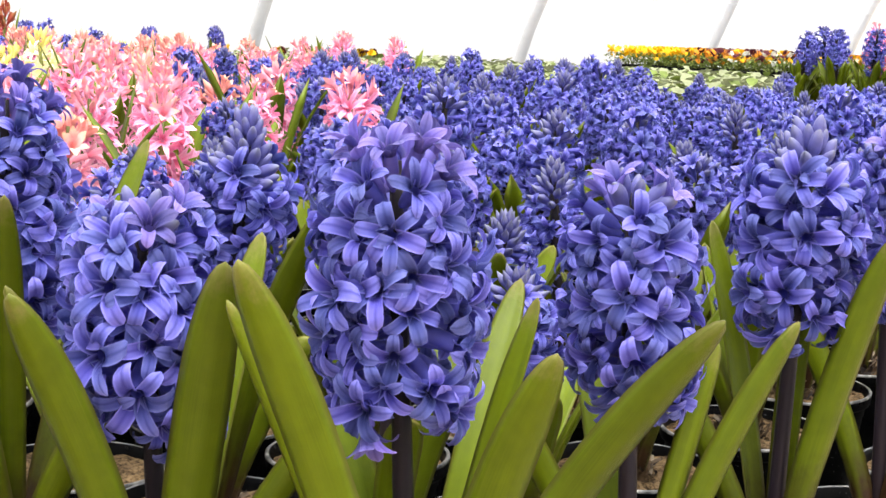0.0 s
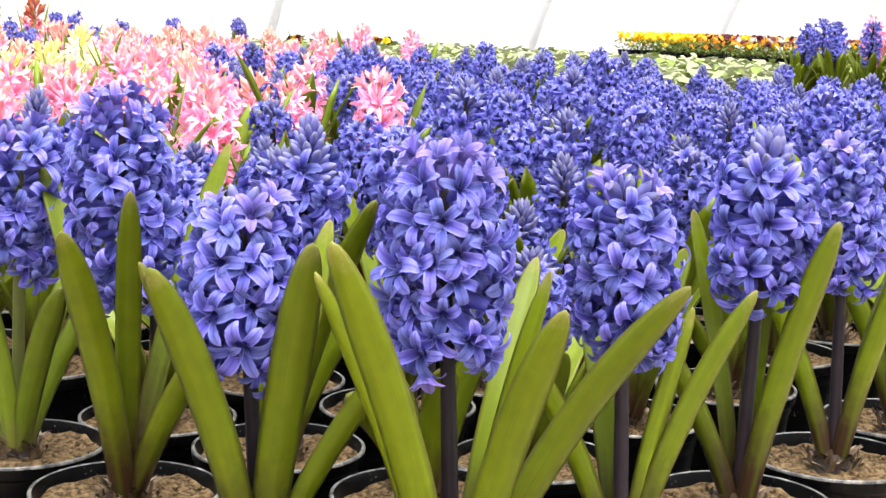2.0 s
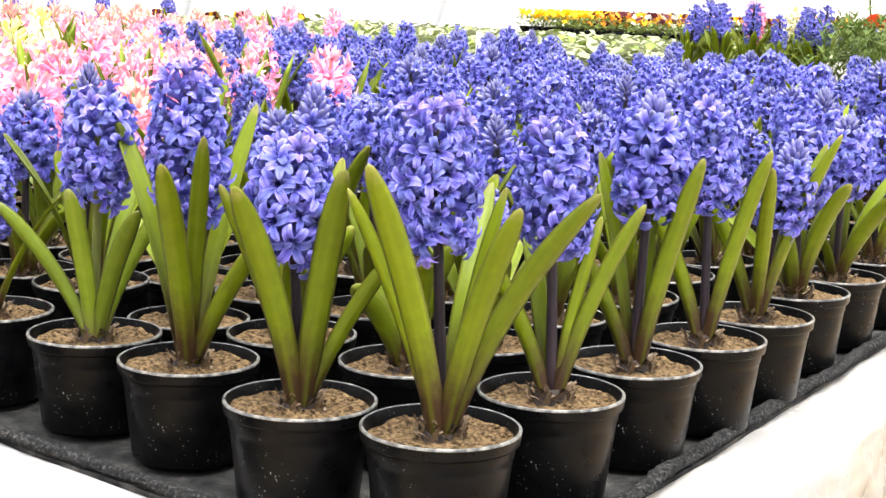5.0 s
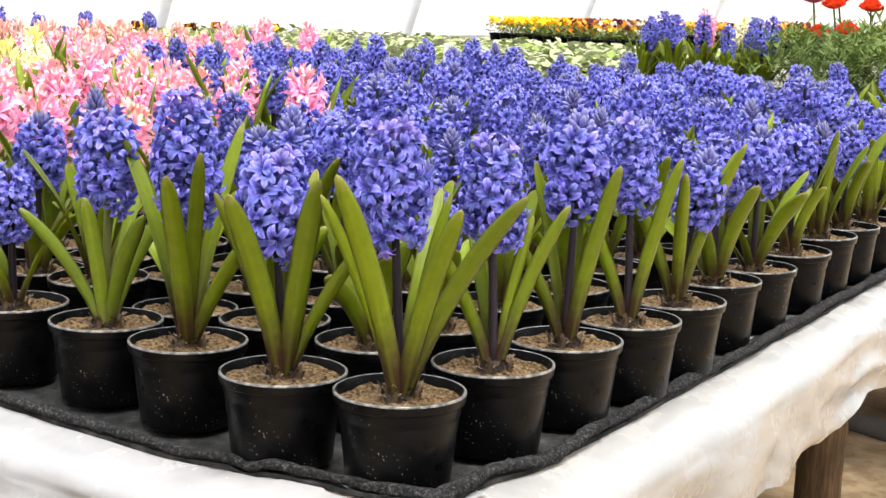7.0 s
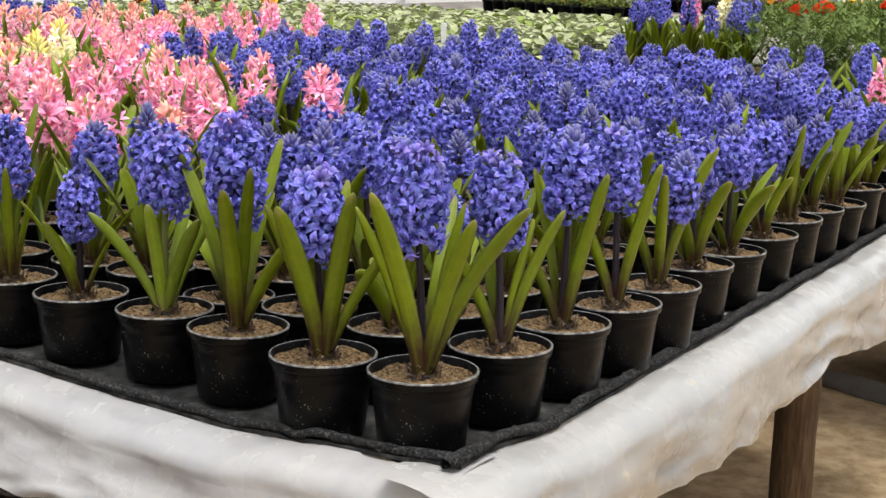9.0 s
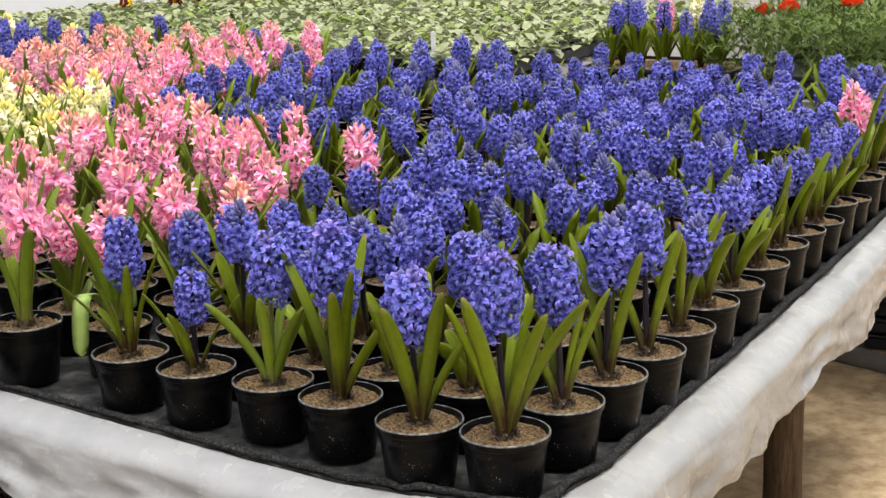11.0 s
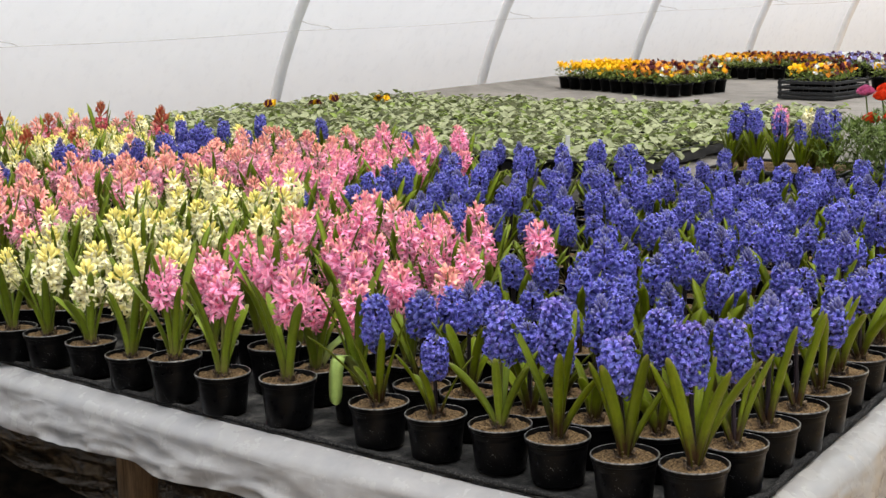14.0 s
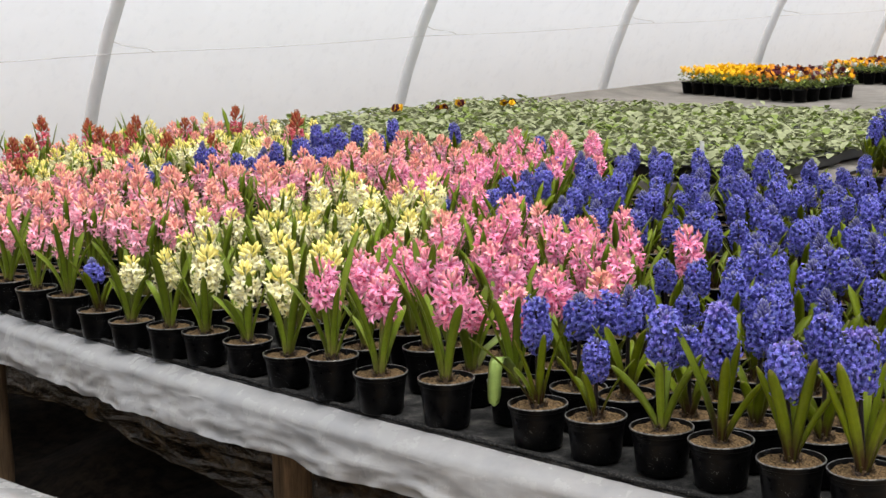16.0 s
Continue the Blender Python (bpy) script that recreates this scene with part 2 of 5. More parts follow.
def film_material(name, tint, share, rough, dirt=0.5, crumple=0.16, flecks=True):
    m, nt, b = material(name, rough, 0.5)
    n1, n2 = noise_at(nt, 5.0, 4, 0.55), noise_at(nt, 19, 5, 0.6)
    col = blend(nt, dirt, tint, ramp(nt, n1, [(0.34, (0.70, 0.73, 0.78)), (0.62, (1, 1, 1))]), 'MULTIPLY')
    col = blend(nt, 0.6 * dirt, col, ramp(nt, n2, [(0.34, (0.66, 0.66, 0.68)), (0.5, (0.94, 0.93, 0.91)), (0.7, (1, 0.98, 0.94))]), 'MULTIPLY')
    if flecks:
        spot = ramp(nt, noise_at(nt, 13, 2, 0.5), [(0.71, (0, 0, 0)), (0.74, (0.6, 0.6, 0.6))])
        col = blend(nt, spot, col, tuple(c * k for c, k in zip(tint, (1.45, 1.2, 0.75))))
    nt.links.new(col, b.inputs["Base Color"])
    soft = noise_at(nt, 4.2, 3.0, 0.5, "Object", (1.0, 1.0, 1.7))
    fold = math_node(nt, 'ADD', facets(nt, 7.0), math_node(nt, 'ADD', math_node(nt, 'MULTIPLY', facets(nt, 17.0), 0.4), math_node(nt, 'MULTIPLY', facets(nt, 37.0), 0.17)))
    bump(nt, b, math_node(nt, 'ADD', soft, math_node(nt, 'MULTIPLY', fold, 0.36)), crumple, 0.03)
    nt.links.new(ramp(nt, n2, [(0.4, (rough * 0.5,) * 3), (0.62, (rough * 1.5,) * 3)]), b.inputs["Roughness"])
    see_through(nt, b, col, share)
    return m


FILM = film_material("white_bench_film", (0.345, 0.340, 0.330), 0.34, 0.24)
FILM_SLACK = film_material("slack_bench_film", (0.335, 0.333, 0.335), 0.34, 0.22, 0.5, 0.34, False)
COVER = film_material("milky_tunnel_film", (0.835, 0.885, 0.96), 0.78, 0.5, 0.08, 0.04, False)


def wood_material(name, dark, light):
    m, nt, b = material(name, 0.85, 0.2)
    g = noise_at(nt, 26, 6, 0.7, "Object", (4, 4, 0.35))
    k = noise_at(nt, 5, 3)
    col = ramp(nt, g, [(0.3, dark), (0.7, light)])
    col = blend(nt, 0.5, col, ramp(nt, k, [(0.3, (0.5, 0.48, 0.45)), (0.7, (1, 1, 1))]), 'MULTIPLY')
    nt.links.new(col, b.inputs["Base Color"])
    bump(nt, b, g, 0.6, 0.004)
    return m


WOOD = wood_material("weathered_wood", (0.020, 0.012, 0.006), (0.125, 0.080, 0.044))


def plain(name, color, rough=0.6, scale=40, depth=0.35, through_share=0.0, metal=0.0):
    m, nt, b = material(name, rough, 0.15 if through_share else 0.4, metal)
    obi = nt.nodes.new("ShaderNodeNewGeometry")
    f = ramp(nt, noise_at(nt, scale, 4), [(0.3, (1 - depth,) * 3), (0.7, (1, 1, 1))])
    r = ramp(nt, obi.outputs["Random Per Island"], [(0.0, (0.72, 0.72, 0.72)), (1.0, (1.1, 1.1, 1.1))])
    col = blend(nt, 1.0, blend(nt, 1.0, color, f, 'MULTIPLY'), r, 'MULTIPLY')
    nt.links.new(col, b.inputs["Base Color"])
    if through_share:
        see_through(nt, b, col, through_share)
    return m


PAPER = plain("dry_bulb_skin", (0.20, 0.132, 0.076), 0.8, 300, 0.7)
PAPER_DARK = plain("dark_bulb_skin", (0.035, 0.022, 0.016), 0.8, 90, 0.5)
PALE_BIT = plain("pale_bulb_scale", (0.34, 0.26, 0.17), 0.7, 300, 0.6)
STEEL = plain("pale_painted_rib", (0.66, 0.67, 0.685), 0.8, 12, 0.1, 0.0, 0.0)
WIRE = plain("dull_wire", (0.52, 0.52, 0.53), 0.6, 30)
SEEDLING = plain("seedling_leaf", (0.18, 0.235, 0.05), 0.6, 60, 0.4, 0.2)
SEEDLING_PALE = plain("woolly_seedling_leaf", (0.300, 0.318, 0.178), 0.85, 60, 0.3, 0.2)
FERNY = plain("feathery_leaf", (0.118, 0.168, 0.036), 0.6, 60, 0.4, 0.2)
YELLOW = plain("yellow_pansy", (0.90, 0.50, 0.008), 0.6, 90, 0.2, 0.25)
ORANGE = plain("orange_pansy", (0.75, 0.28, 0.02), 0.6, 90, 0.3, 0.25)
MAROON = plain("maroon_pansy", (0.09, 0.012, 0.02), 0.6, 90, 0.4, 0.2)
WHITE = plain("white_pansy", (0.80, 0.80, 0.74), 0.6, 90, 0.15, 0.25)
LILAC = plain("lilac_pansy", (0.34, 0.32, 0.66), 0.6, 90, 0.2, 0.25)
SCARLET = plain("scarlet_petal", (0.88, 0.072, 0.018), 0.5, 120, 0.3, 0.25)
ROSE = plain("rose_petal", (0.70, 0.16, 0.34), 0.5, 120, 0.3, 0.25)
LABEL = plain("white_plant_label", (0.80, 0.80, 0.78), 0.4, 30, 0.1)
TRAY = plain("black_tray_plastic", (0.007, 0.007, 0.0075), 0.45, 40, 0.4)


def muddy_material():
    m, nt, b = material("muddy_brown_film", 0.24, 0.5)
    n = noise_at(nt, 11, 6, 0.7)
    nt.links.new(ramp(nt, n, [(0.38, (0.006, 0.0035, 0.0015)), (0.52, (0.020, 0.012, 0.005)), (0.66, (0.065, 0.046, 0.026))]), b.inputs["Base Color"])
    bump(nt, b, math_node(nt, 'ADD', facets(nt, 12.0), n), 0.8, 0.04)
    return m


MUDDY = muddy_material()


# ---- building helpers ----
class Build:
    """Gathers vertices, faces and UVs into one mesh."""

    def __init__(self):
        self.v, self.f, self.uv, self.mi, self.smooth = [], [], [], [], []

    def add(self, verts, faces, uvs=None, mat=0, m=None, smooth=True):
        o = len(self.v)
        self.v += [tuple(m @ Vector(p)) for p in verts] if m is not None else [tuple(p) for p in verts]
        for f in faces:
            self.f.append([o + i for i in f])
            self.mi.append(mat)
            self.smooth.append(smooth)
            self.uv += [uvs[i] if uvs else (0.5, 0.5) for i in f]

    def grid(self, rows, closed=False, mat=0, m=None, smooth=True):
        """Rows of points, equally long; closed joins each row's end to its start."""
        nr, nc = len(rows), len(rows[0])
        verts = [p for r in rows for p in r]
        uvs = [(j / max(nc - (0 if closed else 1), 1), i / (nr - 1)) for i in range(nr) for j in range(nc)]
        faces = []
        for i in range(nr - 1):
            for j in range(nc if closed else nc - 1):
                k = (j + 1) % nc
                faces.append((i * nc + j, i * nc + k, (i + 1) * nc + k, (i + 1) * nc + j))
        self.add(verts, faces, uvs, mat, m, smooth)

    def lathe(self, profile, n=24, mat=0, m=None, smooth=True):
        self.grid([[(r * math.cos(2 * math.pi * j / n), r * math.sin(2 * math.pi * j / n), z) for j in range(n)] for r, z in profile], True, mat, m, smooth)

    def box(self, lo, hi, mat=0, m=None, cut=0.0):
        (a, b, c), (d, e, f) = lo, hi
        k = cut
        rows = []
        for z, s in ((c, k), (c + k, 0), (f - k, 0), (f, k)) if k else ((c, 0), (f, 0)):
            rows.append([(a + s, b + s, z), (d - s, b + s, z), (d - s, e - s, z), (a + s, e - s, z)])
        self.grid(rows, True, mat, m, False)
        n = len(self.v)
        self.f += [[n - 4, n - 3, n - 2, n - 1], [n - 4 * len(rows) + 3, n - 4 * len(rows) + 2, n - 4 * len(rows) + 1, n - 4 * len(rows)]]
        self.mi += [mat, mat]
        self.smooth += [False, False]
        self.uv += [(0.5, 0.5)] * 8

    def tube(self, pts, radii, n=8, mat=0, cap=True):
        pts = [Vector(p) for p in pts]
        if isinstance(radii, (int, float)):
            radii = [radii] * len(pts)
        rows, side = [], None
        for i, p in enumerate(pts):
            t = (pts[min(i + 1, len(pts) - 1)] - pts[max(i - 1, 0)]).normalized()
            if side is None:
                side = t.orthogonal().normalized()
            side = (side - t * side.dot(t)).normalized()
            up = t.cross(side)
            rows.append([p + radii[i] * (math.cos(a) * side + math.sin(a) * up) for a in (2 * math.pi * j / n for j in range(n))])
        if cap:
            rows = [[pts[0]] * n] + rows + [[pts[-1]] * n]
        self.grid(rows, True, mat)

    def mesh(self, name, mats):
        me = bpy.data.meshes.new(name)
        me.from_pydata(self.v, [], self.f)
        me.uv_layers.new(name="UVMap")
        me.uv_layers[0].data.foreach_set("uv", [c for p in self.uv for c in p])
        me.polygons.foreach_set("material_index", self.mi)
        me.polygons.foreach_set("use_smooth", self.smooth)
        for m in mats:
            me.materials.append(m)
        me.update()
        return me


def part(name, data, parent, label="", m=None):
    """One mesh object under a thing or under a part."""
    ob = new(name, data)
    ob.parent = parent
    if m is not None:
        ob.matrix_basis = m
    if label:
        ob["label"] = label
    return ob


def wobble(x, y, z, s=1.0):
    return noise.noise((x * s, y * s, z * s))


rng = random.Random(7)


# ---- hyacinth pieces ----
def petal_rows(length, width, curl, lift, cols, rows, skew=0.0):
    """A petal that leaves the throat, spreads and curls back; grooved along its middle, pointed."""
    out = []
    for i in range(rows):
        s = i / (rows - 1)
        a = lift - curl * (0.58 * s ** 1.1 + 0.62 * s ** 3.2)
        if i == 0:
            r, z = 0.0, 0.0
        else:
            d = length / (rows - 1)
            r, z = r + d * math.cos(a), z + d * math.sin(a)
        w = width * (0.56 + 0.49 * math.sin(math.pi * min(1.0, 0.05 + s * 0.8)))
        if s > 0.66:
            w *= 0.14 + 0.86 * math.sqrt(max(0.0, 1 - ((s - 0.66) / 0.34) ** 2.4))
        row = []
        for j in range(cols):
            q = -1 + 2 * j / (cols - 1)
            cup = w * (0.50 * q * q * (1 - 1.25 * s) + 0.13 * max(0.0, 1 - 3 * abs(q)) * s)
            row.append((r - math.sin(a) * cup, q * w * 0.5 + skew * s * s * length, z + math.cos(a) * cup))
        out.append(row)
    return out


def floret(build, m, size, openness, shape, fine, mat=0, far=False):
    """One bell: tube along +z, then six petals that rise with the tube and roll outwards. openness 0 to 1."""
    r = rng
    length, width, tube_len, roll = shape
    tube_len, tube_r = tube_len * size, 0.0036 * size
    n = 8 if fine else 4 if far else 5
    prof = [(0.0012 * size, 0), (tube_r * 0.85, 0.2 * tube_len), (tube_r * 1.1, 0.55 * tube_len), (tube_r * 1.05, tube_len)]
    if not fine:
        prof = [prof[0], prof[3]] if far else [prof[0], prof[1], prof[3]]
    rows = [[(q * math.cos(2 * math.pi * j / n), q * math.sin(2 * math.pi * j / n), z) for j in range(n)] for q, z in prof]
    verts = [p for row in rows for p in row]
    faces = [(i * n + j, i * n + (j + 1) % n, (i + 1) * n + (j + 1) % n, (i + 1) * n + j) for i in range(len(prof) - 1) for j in range(n)]
    build.add(verts, faces, [(0.2, 0.45 + 0.3 * (1 - i / (len(prof) - 1))) for i in range(len(prof)) for _ in range(n)], mat, m)
    spin = r.uniform(0, 1)
    rows_n = 9 if fine else 4 if far else 5
    for k in range(6):
        inner = k % 2
        lift = radians(84 - 16 * openness + r.uniform(-7, 7)) + (0.08 if inner else 0)
        curl = radians((8 + 98 * openness) * roll * r.uniform(0.65, 1.5))
        rows = petal_rows(length * size * r.uniform(0.9, 1.1), width * size * (1.08 if inner else 0.92), curl, lift, 5 if fine else 3, rows_n, r.uniform(-0.28, 0.28))
        turn = Matrix.Rotation(spin + k * math.pi / 3 + r.uniform(-0.1, 0.1), 4, 'Z')
        place = m @ Matrix.Translation((0, 0, tube_len * 0.97)) @ turn @ Matrix.Translation((tube_r * 0.8, 0, 0))
        build.grid(rows, False, mat, place)


def bud(build, m, size, fine, mat=1):
    prof = [(0.0011, 0), (0.0024, 0.003), (0.0036, 0.008), (0.0038, 0.012), (0.0030, 0.0165), (0.0016, 0.0195), (0.0002, 0.0208)]
    if not fine:
        prof = [prof[0], prof[2], prof[3], prof[6]]
    n = 9 if fine else 5
    rows = [[(size * q * (1 + (0.12 * math.cos(3 * 2 * math.pi * j / n) if fine else 0)) * math.cos(2 * math.pi * j / n), size * q * math.sin(2 * math.pi * j / n), size * z) for j in range(n)] for q, z in prof]
    build.grid(rows, True, mat, m)


# petal length and width, tube length, how far the petals roll back
SHAPES = {"blue": (0.0186, 0.0068, 0.0218, 1.12), "pink": (0.0300, 0.0066, 0.0175, 0.66), "salmon": (0.0275, 0.0068, 0.0175, 0.6), "cream": (0.0285, 0.0080, 0.0175, 0.72), "red": (0.0180, 0.0066, 0.019, 0.8)}


def seats(z0, z1, radius, count, lean, tuft, crown=False):
    """Where the florets sit on a spike: pose, size, openness (below 0: a closed bud).
    tuft: the share of the height with tight buds; crown: its top florets are long and half shut instead."""
    out = []
    axis = Vector((lean[0], lean[1], 0))

    def place(z, a, pitch, size, openness, off=0.004):
        d = Vector((math.cos(a) * math.cos(pitch), math.sin(a) * math.cos(pitch), math.sin(pitch)))
        c = Vector((0, 0, z)) + axis * ((z - 0.08) / 0.2) + Vector((math.cos(a), math.sin(a), 0)) * off
        m = Matrix.Translation(c) @ d.to_track_quat('Z', 'X').to_matrix().to_4x4()
        out.append((m @ Matrix.Rotation(rng.uniform(0, 6), 4, 'Z'), size, openness))

    for i in range(count):
        s = (i + 0.5) / count
        z = z0 + (z1 - z0 - 0.018) * (s ** 0.92)
        a = i * 2.39996 + rng.uniform(-0.25, 0.25)
        pitch = radians(-26 + 54 * s + (40 * max(0, (s - 0.72) / 0.28) ** 1.5)) + rng.uniform(-0.40, 0.40)
        size = 0.90 * (1.0 if s < 0.6 else 1.0 - 0.2 * (s - 0.6) / 0.4) * (0.86 + 0.14 * min(1, s / 0.15)) * radius / 0.043 * rng.uniform(0.80, 1.10)
        openness = 1.0 - 0.22 * rng.random() if s < 0.66 else 1.0 - 0.62 * (s - 0.66) / 0.34
        if s > 1 - tuft:
            if not crown:
                continue
            k = (s - 1 + tuft) / tuft
            pitch = radians(28 + 56 * k) + rng.uniform(-0.15, 0.15)
            size *= 1.08 - 0.12 * k
            openness = 2 + 0.34 * (1 - k) + 0.03
        place(z, a, pitch, size, openness)
    if not crown and tuft > 0.02:
        n = 5 + int(tuft * 95)
        for i in range(n):
            s = (i + 0.5) / n
            z = z1 - 0.016 - (z1 - z0) * tuft * (1 - s)
            place(z, i * 2.39996, radians(18 + 62 * s) + rng.uniform(-0.1, 0.1), radius / 0.043 * (0.98 - 0.25 * s), -1, 0.0035 * (1 - s) + 0.0015)
    return out


def stem_mesh(top, lean, dark, name="stem"):
    b = Build()
    pts = [(lean[0] * (z - 0.08) / 0.2, lean[1] * (z - 0.08) / 0.2, z) for z in [0.058 + (top - 0.058) * i / 6 for i in range(7)]]
    b.tube(pts, [0.0042, 0.0040, 0.0038, 0.0036, 0.0033, 0.0028, 0.002], 9)
    return b.mesh(name, [STEM_DARK if dark else STEM_GREEN])


def spike_mesh(kind, z0, z1, radius, count, lean=(0, 0), tuft=0.12, fine=False, stem=False, far=False):
    b = Build()
    for m, size, op in seats(z0, z1, radius, count, lean, tuft, kind != "blue"):
        if op < 0:
            bud(b, m, size, fine)
        elif op >= 2 and rng.random() < {"cream": 0.9, "pink": 0.3}.get(kind, 0.55):
            bud(b, m @ Matrix.Translation((0, 0, 0.004)), size * {"cream": 1.6, "pink": 1.35}.get(kind, 1.75), not far)
        elif op >= 2:
            floret(b, m, size, op - 2, (SHAPES[kind][0] * 0.82, SHAPES[kind][1] * 1.25, SHAPES[kind][2] * 1.1, 1.0), fine, 1, far)
        else:
            floret(b, m, size, op, SHAPES[kind], fine, 0, far)
    mats = [PETAL[kind], BUD[kind]]
    if stem:
        pts = [(lean[0] * (z - 0.08) / 0.2, lean[1] * (z - 0.08) / 0.2, z) for z in [0.058 + (z1 - 0.073) * i / 4 for i in range(5)]]
        b.tube(pts, [0.006, 0.0055, 0.005, 0.004, 0.002], 6, 2)
        mats.append(STEM_DARK if kind == "blue" else STEM_GREEN)
    return b.mesh("flower_spike", mats)


def leaf_into(b, foot, tip, width, arch, fine=True, twist=0.0, mat=0, inner=None):
    """A strap leaf: thick, hollowed towards the stem, with a blunt hooded tip."""
    foot, tip = Vector(foot), Vector(tip)
    run = Vector((tip.x - foot.x, tip.y - foot.y, 0))
    out = run.normalized() if run.length > 1e-4 else Vector((1, 0, 0))
    mid = foot.lerp(tip, 0.5) + Vector((0, 0, arch + 0.004)) - run * 0.17
    n = 18 if fine else 7
    nx = 7 if fine else 3
    rows = []
    for i in range(n):
        s = i / (n - 1)
        s = 1 - (1 - i / (n - 1)) ** 1.6 if fine else i / (n - 1)
        p = foot * (1 - s) ** 2 + mid * (2 * s * (1 - s)) + tip * s * s
        t = ((mid - foot) * (1 - s) + (tip - mid) * s).normalized()
        side = t.cross(inner if inner else -out)
        if side.length < 0.05:
            side = Vector((-out.y, out.x, 0))
        side.normalize()
        side = Matrix.Rotation(twist * (0.3 + 0.7 * s), 3, t) @ side
        face = side.cross(t).normalized()
        w = width * 0.5 * (0.80 + 0.22 * min(1.0, s / 0.45))
        if s > 0.68:
            w *= math.sqrt(max(0.0, 1 - ((s - 0.68) / 0.32) ** 2.3)) * 0.97 + 0.03
        hollow = (0.34 + 0.5 * (1 - s) ** 4) * w
        thick = 0.0017 * (1 - 0.55 * s)
        row = []
        for j in range(nx):
            q = -1 + 2 * j / (nx - 1)
            row.append(p + side * (w * q) + face * (-hollow * (1 - q * q) - thick * (1 - 0.75 * abs(q))))
        for j in range(nx - 2):
            q = 1 - 2 * (j + 1) / (nx - 1)
            row.append(p + side * (w * q) + face * (-hollow * (1 - q * q) + 0.5 * thick))
        rows.append(row)
    o = len(b.v)
    nc = len(rows[0])
    verts = [p for r in rows for p in r]
    uvs = []
    for i in range(n):
        for j in range(nc):
            u = j / (nx - 1) if j < nx else 1 - (j - nx + 1) / (nx - 1)
            uvs.append((u, 1 - (1 - i / (n - 1)) ** 1.6 if fine else i / (n - 1)))
    faces = [(i * nc + j, i * nc + (j + 1) % nc, (i + 1) * nc + (j + 1) % nc, (i + 1) * nc + j) for i in range(n - 1) for j in range(nc)]
    faces.append(tuple((n - 1) * nc + j for j in range(nc)))
    b.add(verts, faces, uvs, mat)


def leaf_mesh(foot, tip, width, arch, green=False, twist=0.0, inner=None):
    b = Build()
    leaf_into(b, foot, tip, width, arch, True, twist, 0, inner)
    return b.mesh("leaf", [LEAF_GREEN if green else LEAF])


POT_LOW = 0.86


def squat(b):
    b.v = [(x, y, z * POT_LOW) for x, y, z in b.v]


def bulb_scale(b, a, r, height, width, mat):
    """One dry papery scale of the bulb neck, curling away from it."""
    curl, lean = rng.uniform(-0.2, 1.0), rng.uniform(-0.7, 0.7)
    rows = []
    for i in range(5):
        s = i / 4
        out = r - 0.0005 + height * (0.15 * s + 0.5 * curl * s * s)
        z = 0.0785 + height * (s - 0.28 * curl * s * s) + (0.0165 - r) * 0.9
        w = width * (1 - 0.75 * s ** 2)
        rows.append([])
        for q in (-1, 0, 1):
            t = a + lean * s * 0.6 + q * 0.5 * w / r
            o = out + (0.0012 if q else 0) * s + 0.0012 * wobble(a * 3 + q, s * 4, r * 90)
            rows[-1].append((o * math.cos(t), o * math.sin(t), z + 0.002 * q * lean))
    b.grid(rows, False, mat)


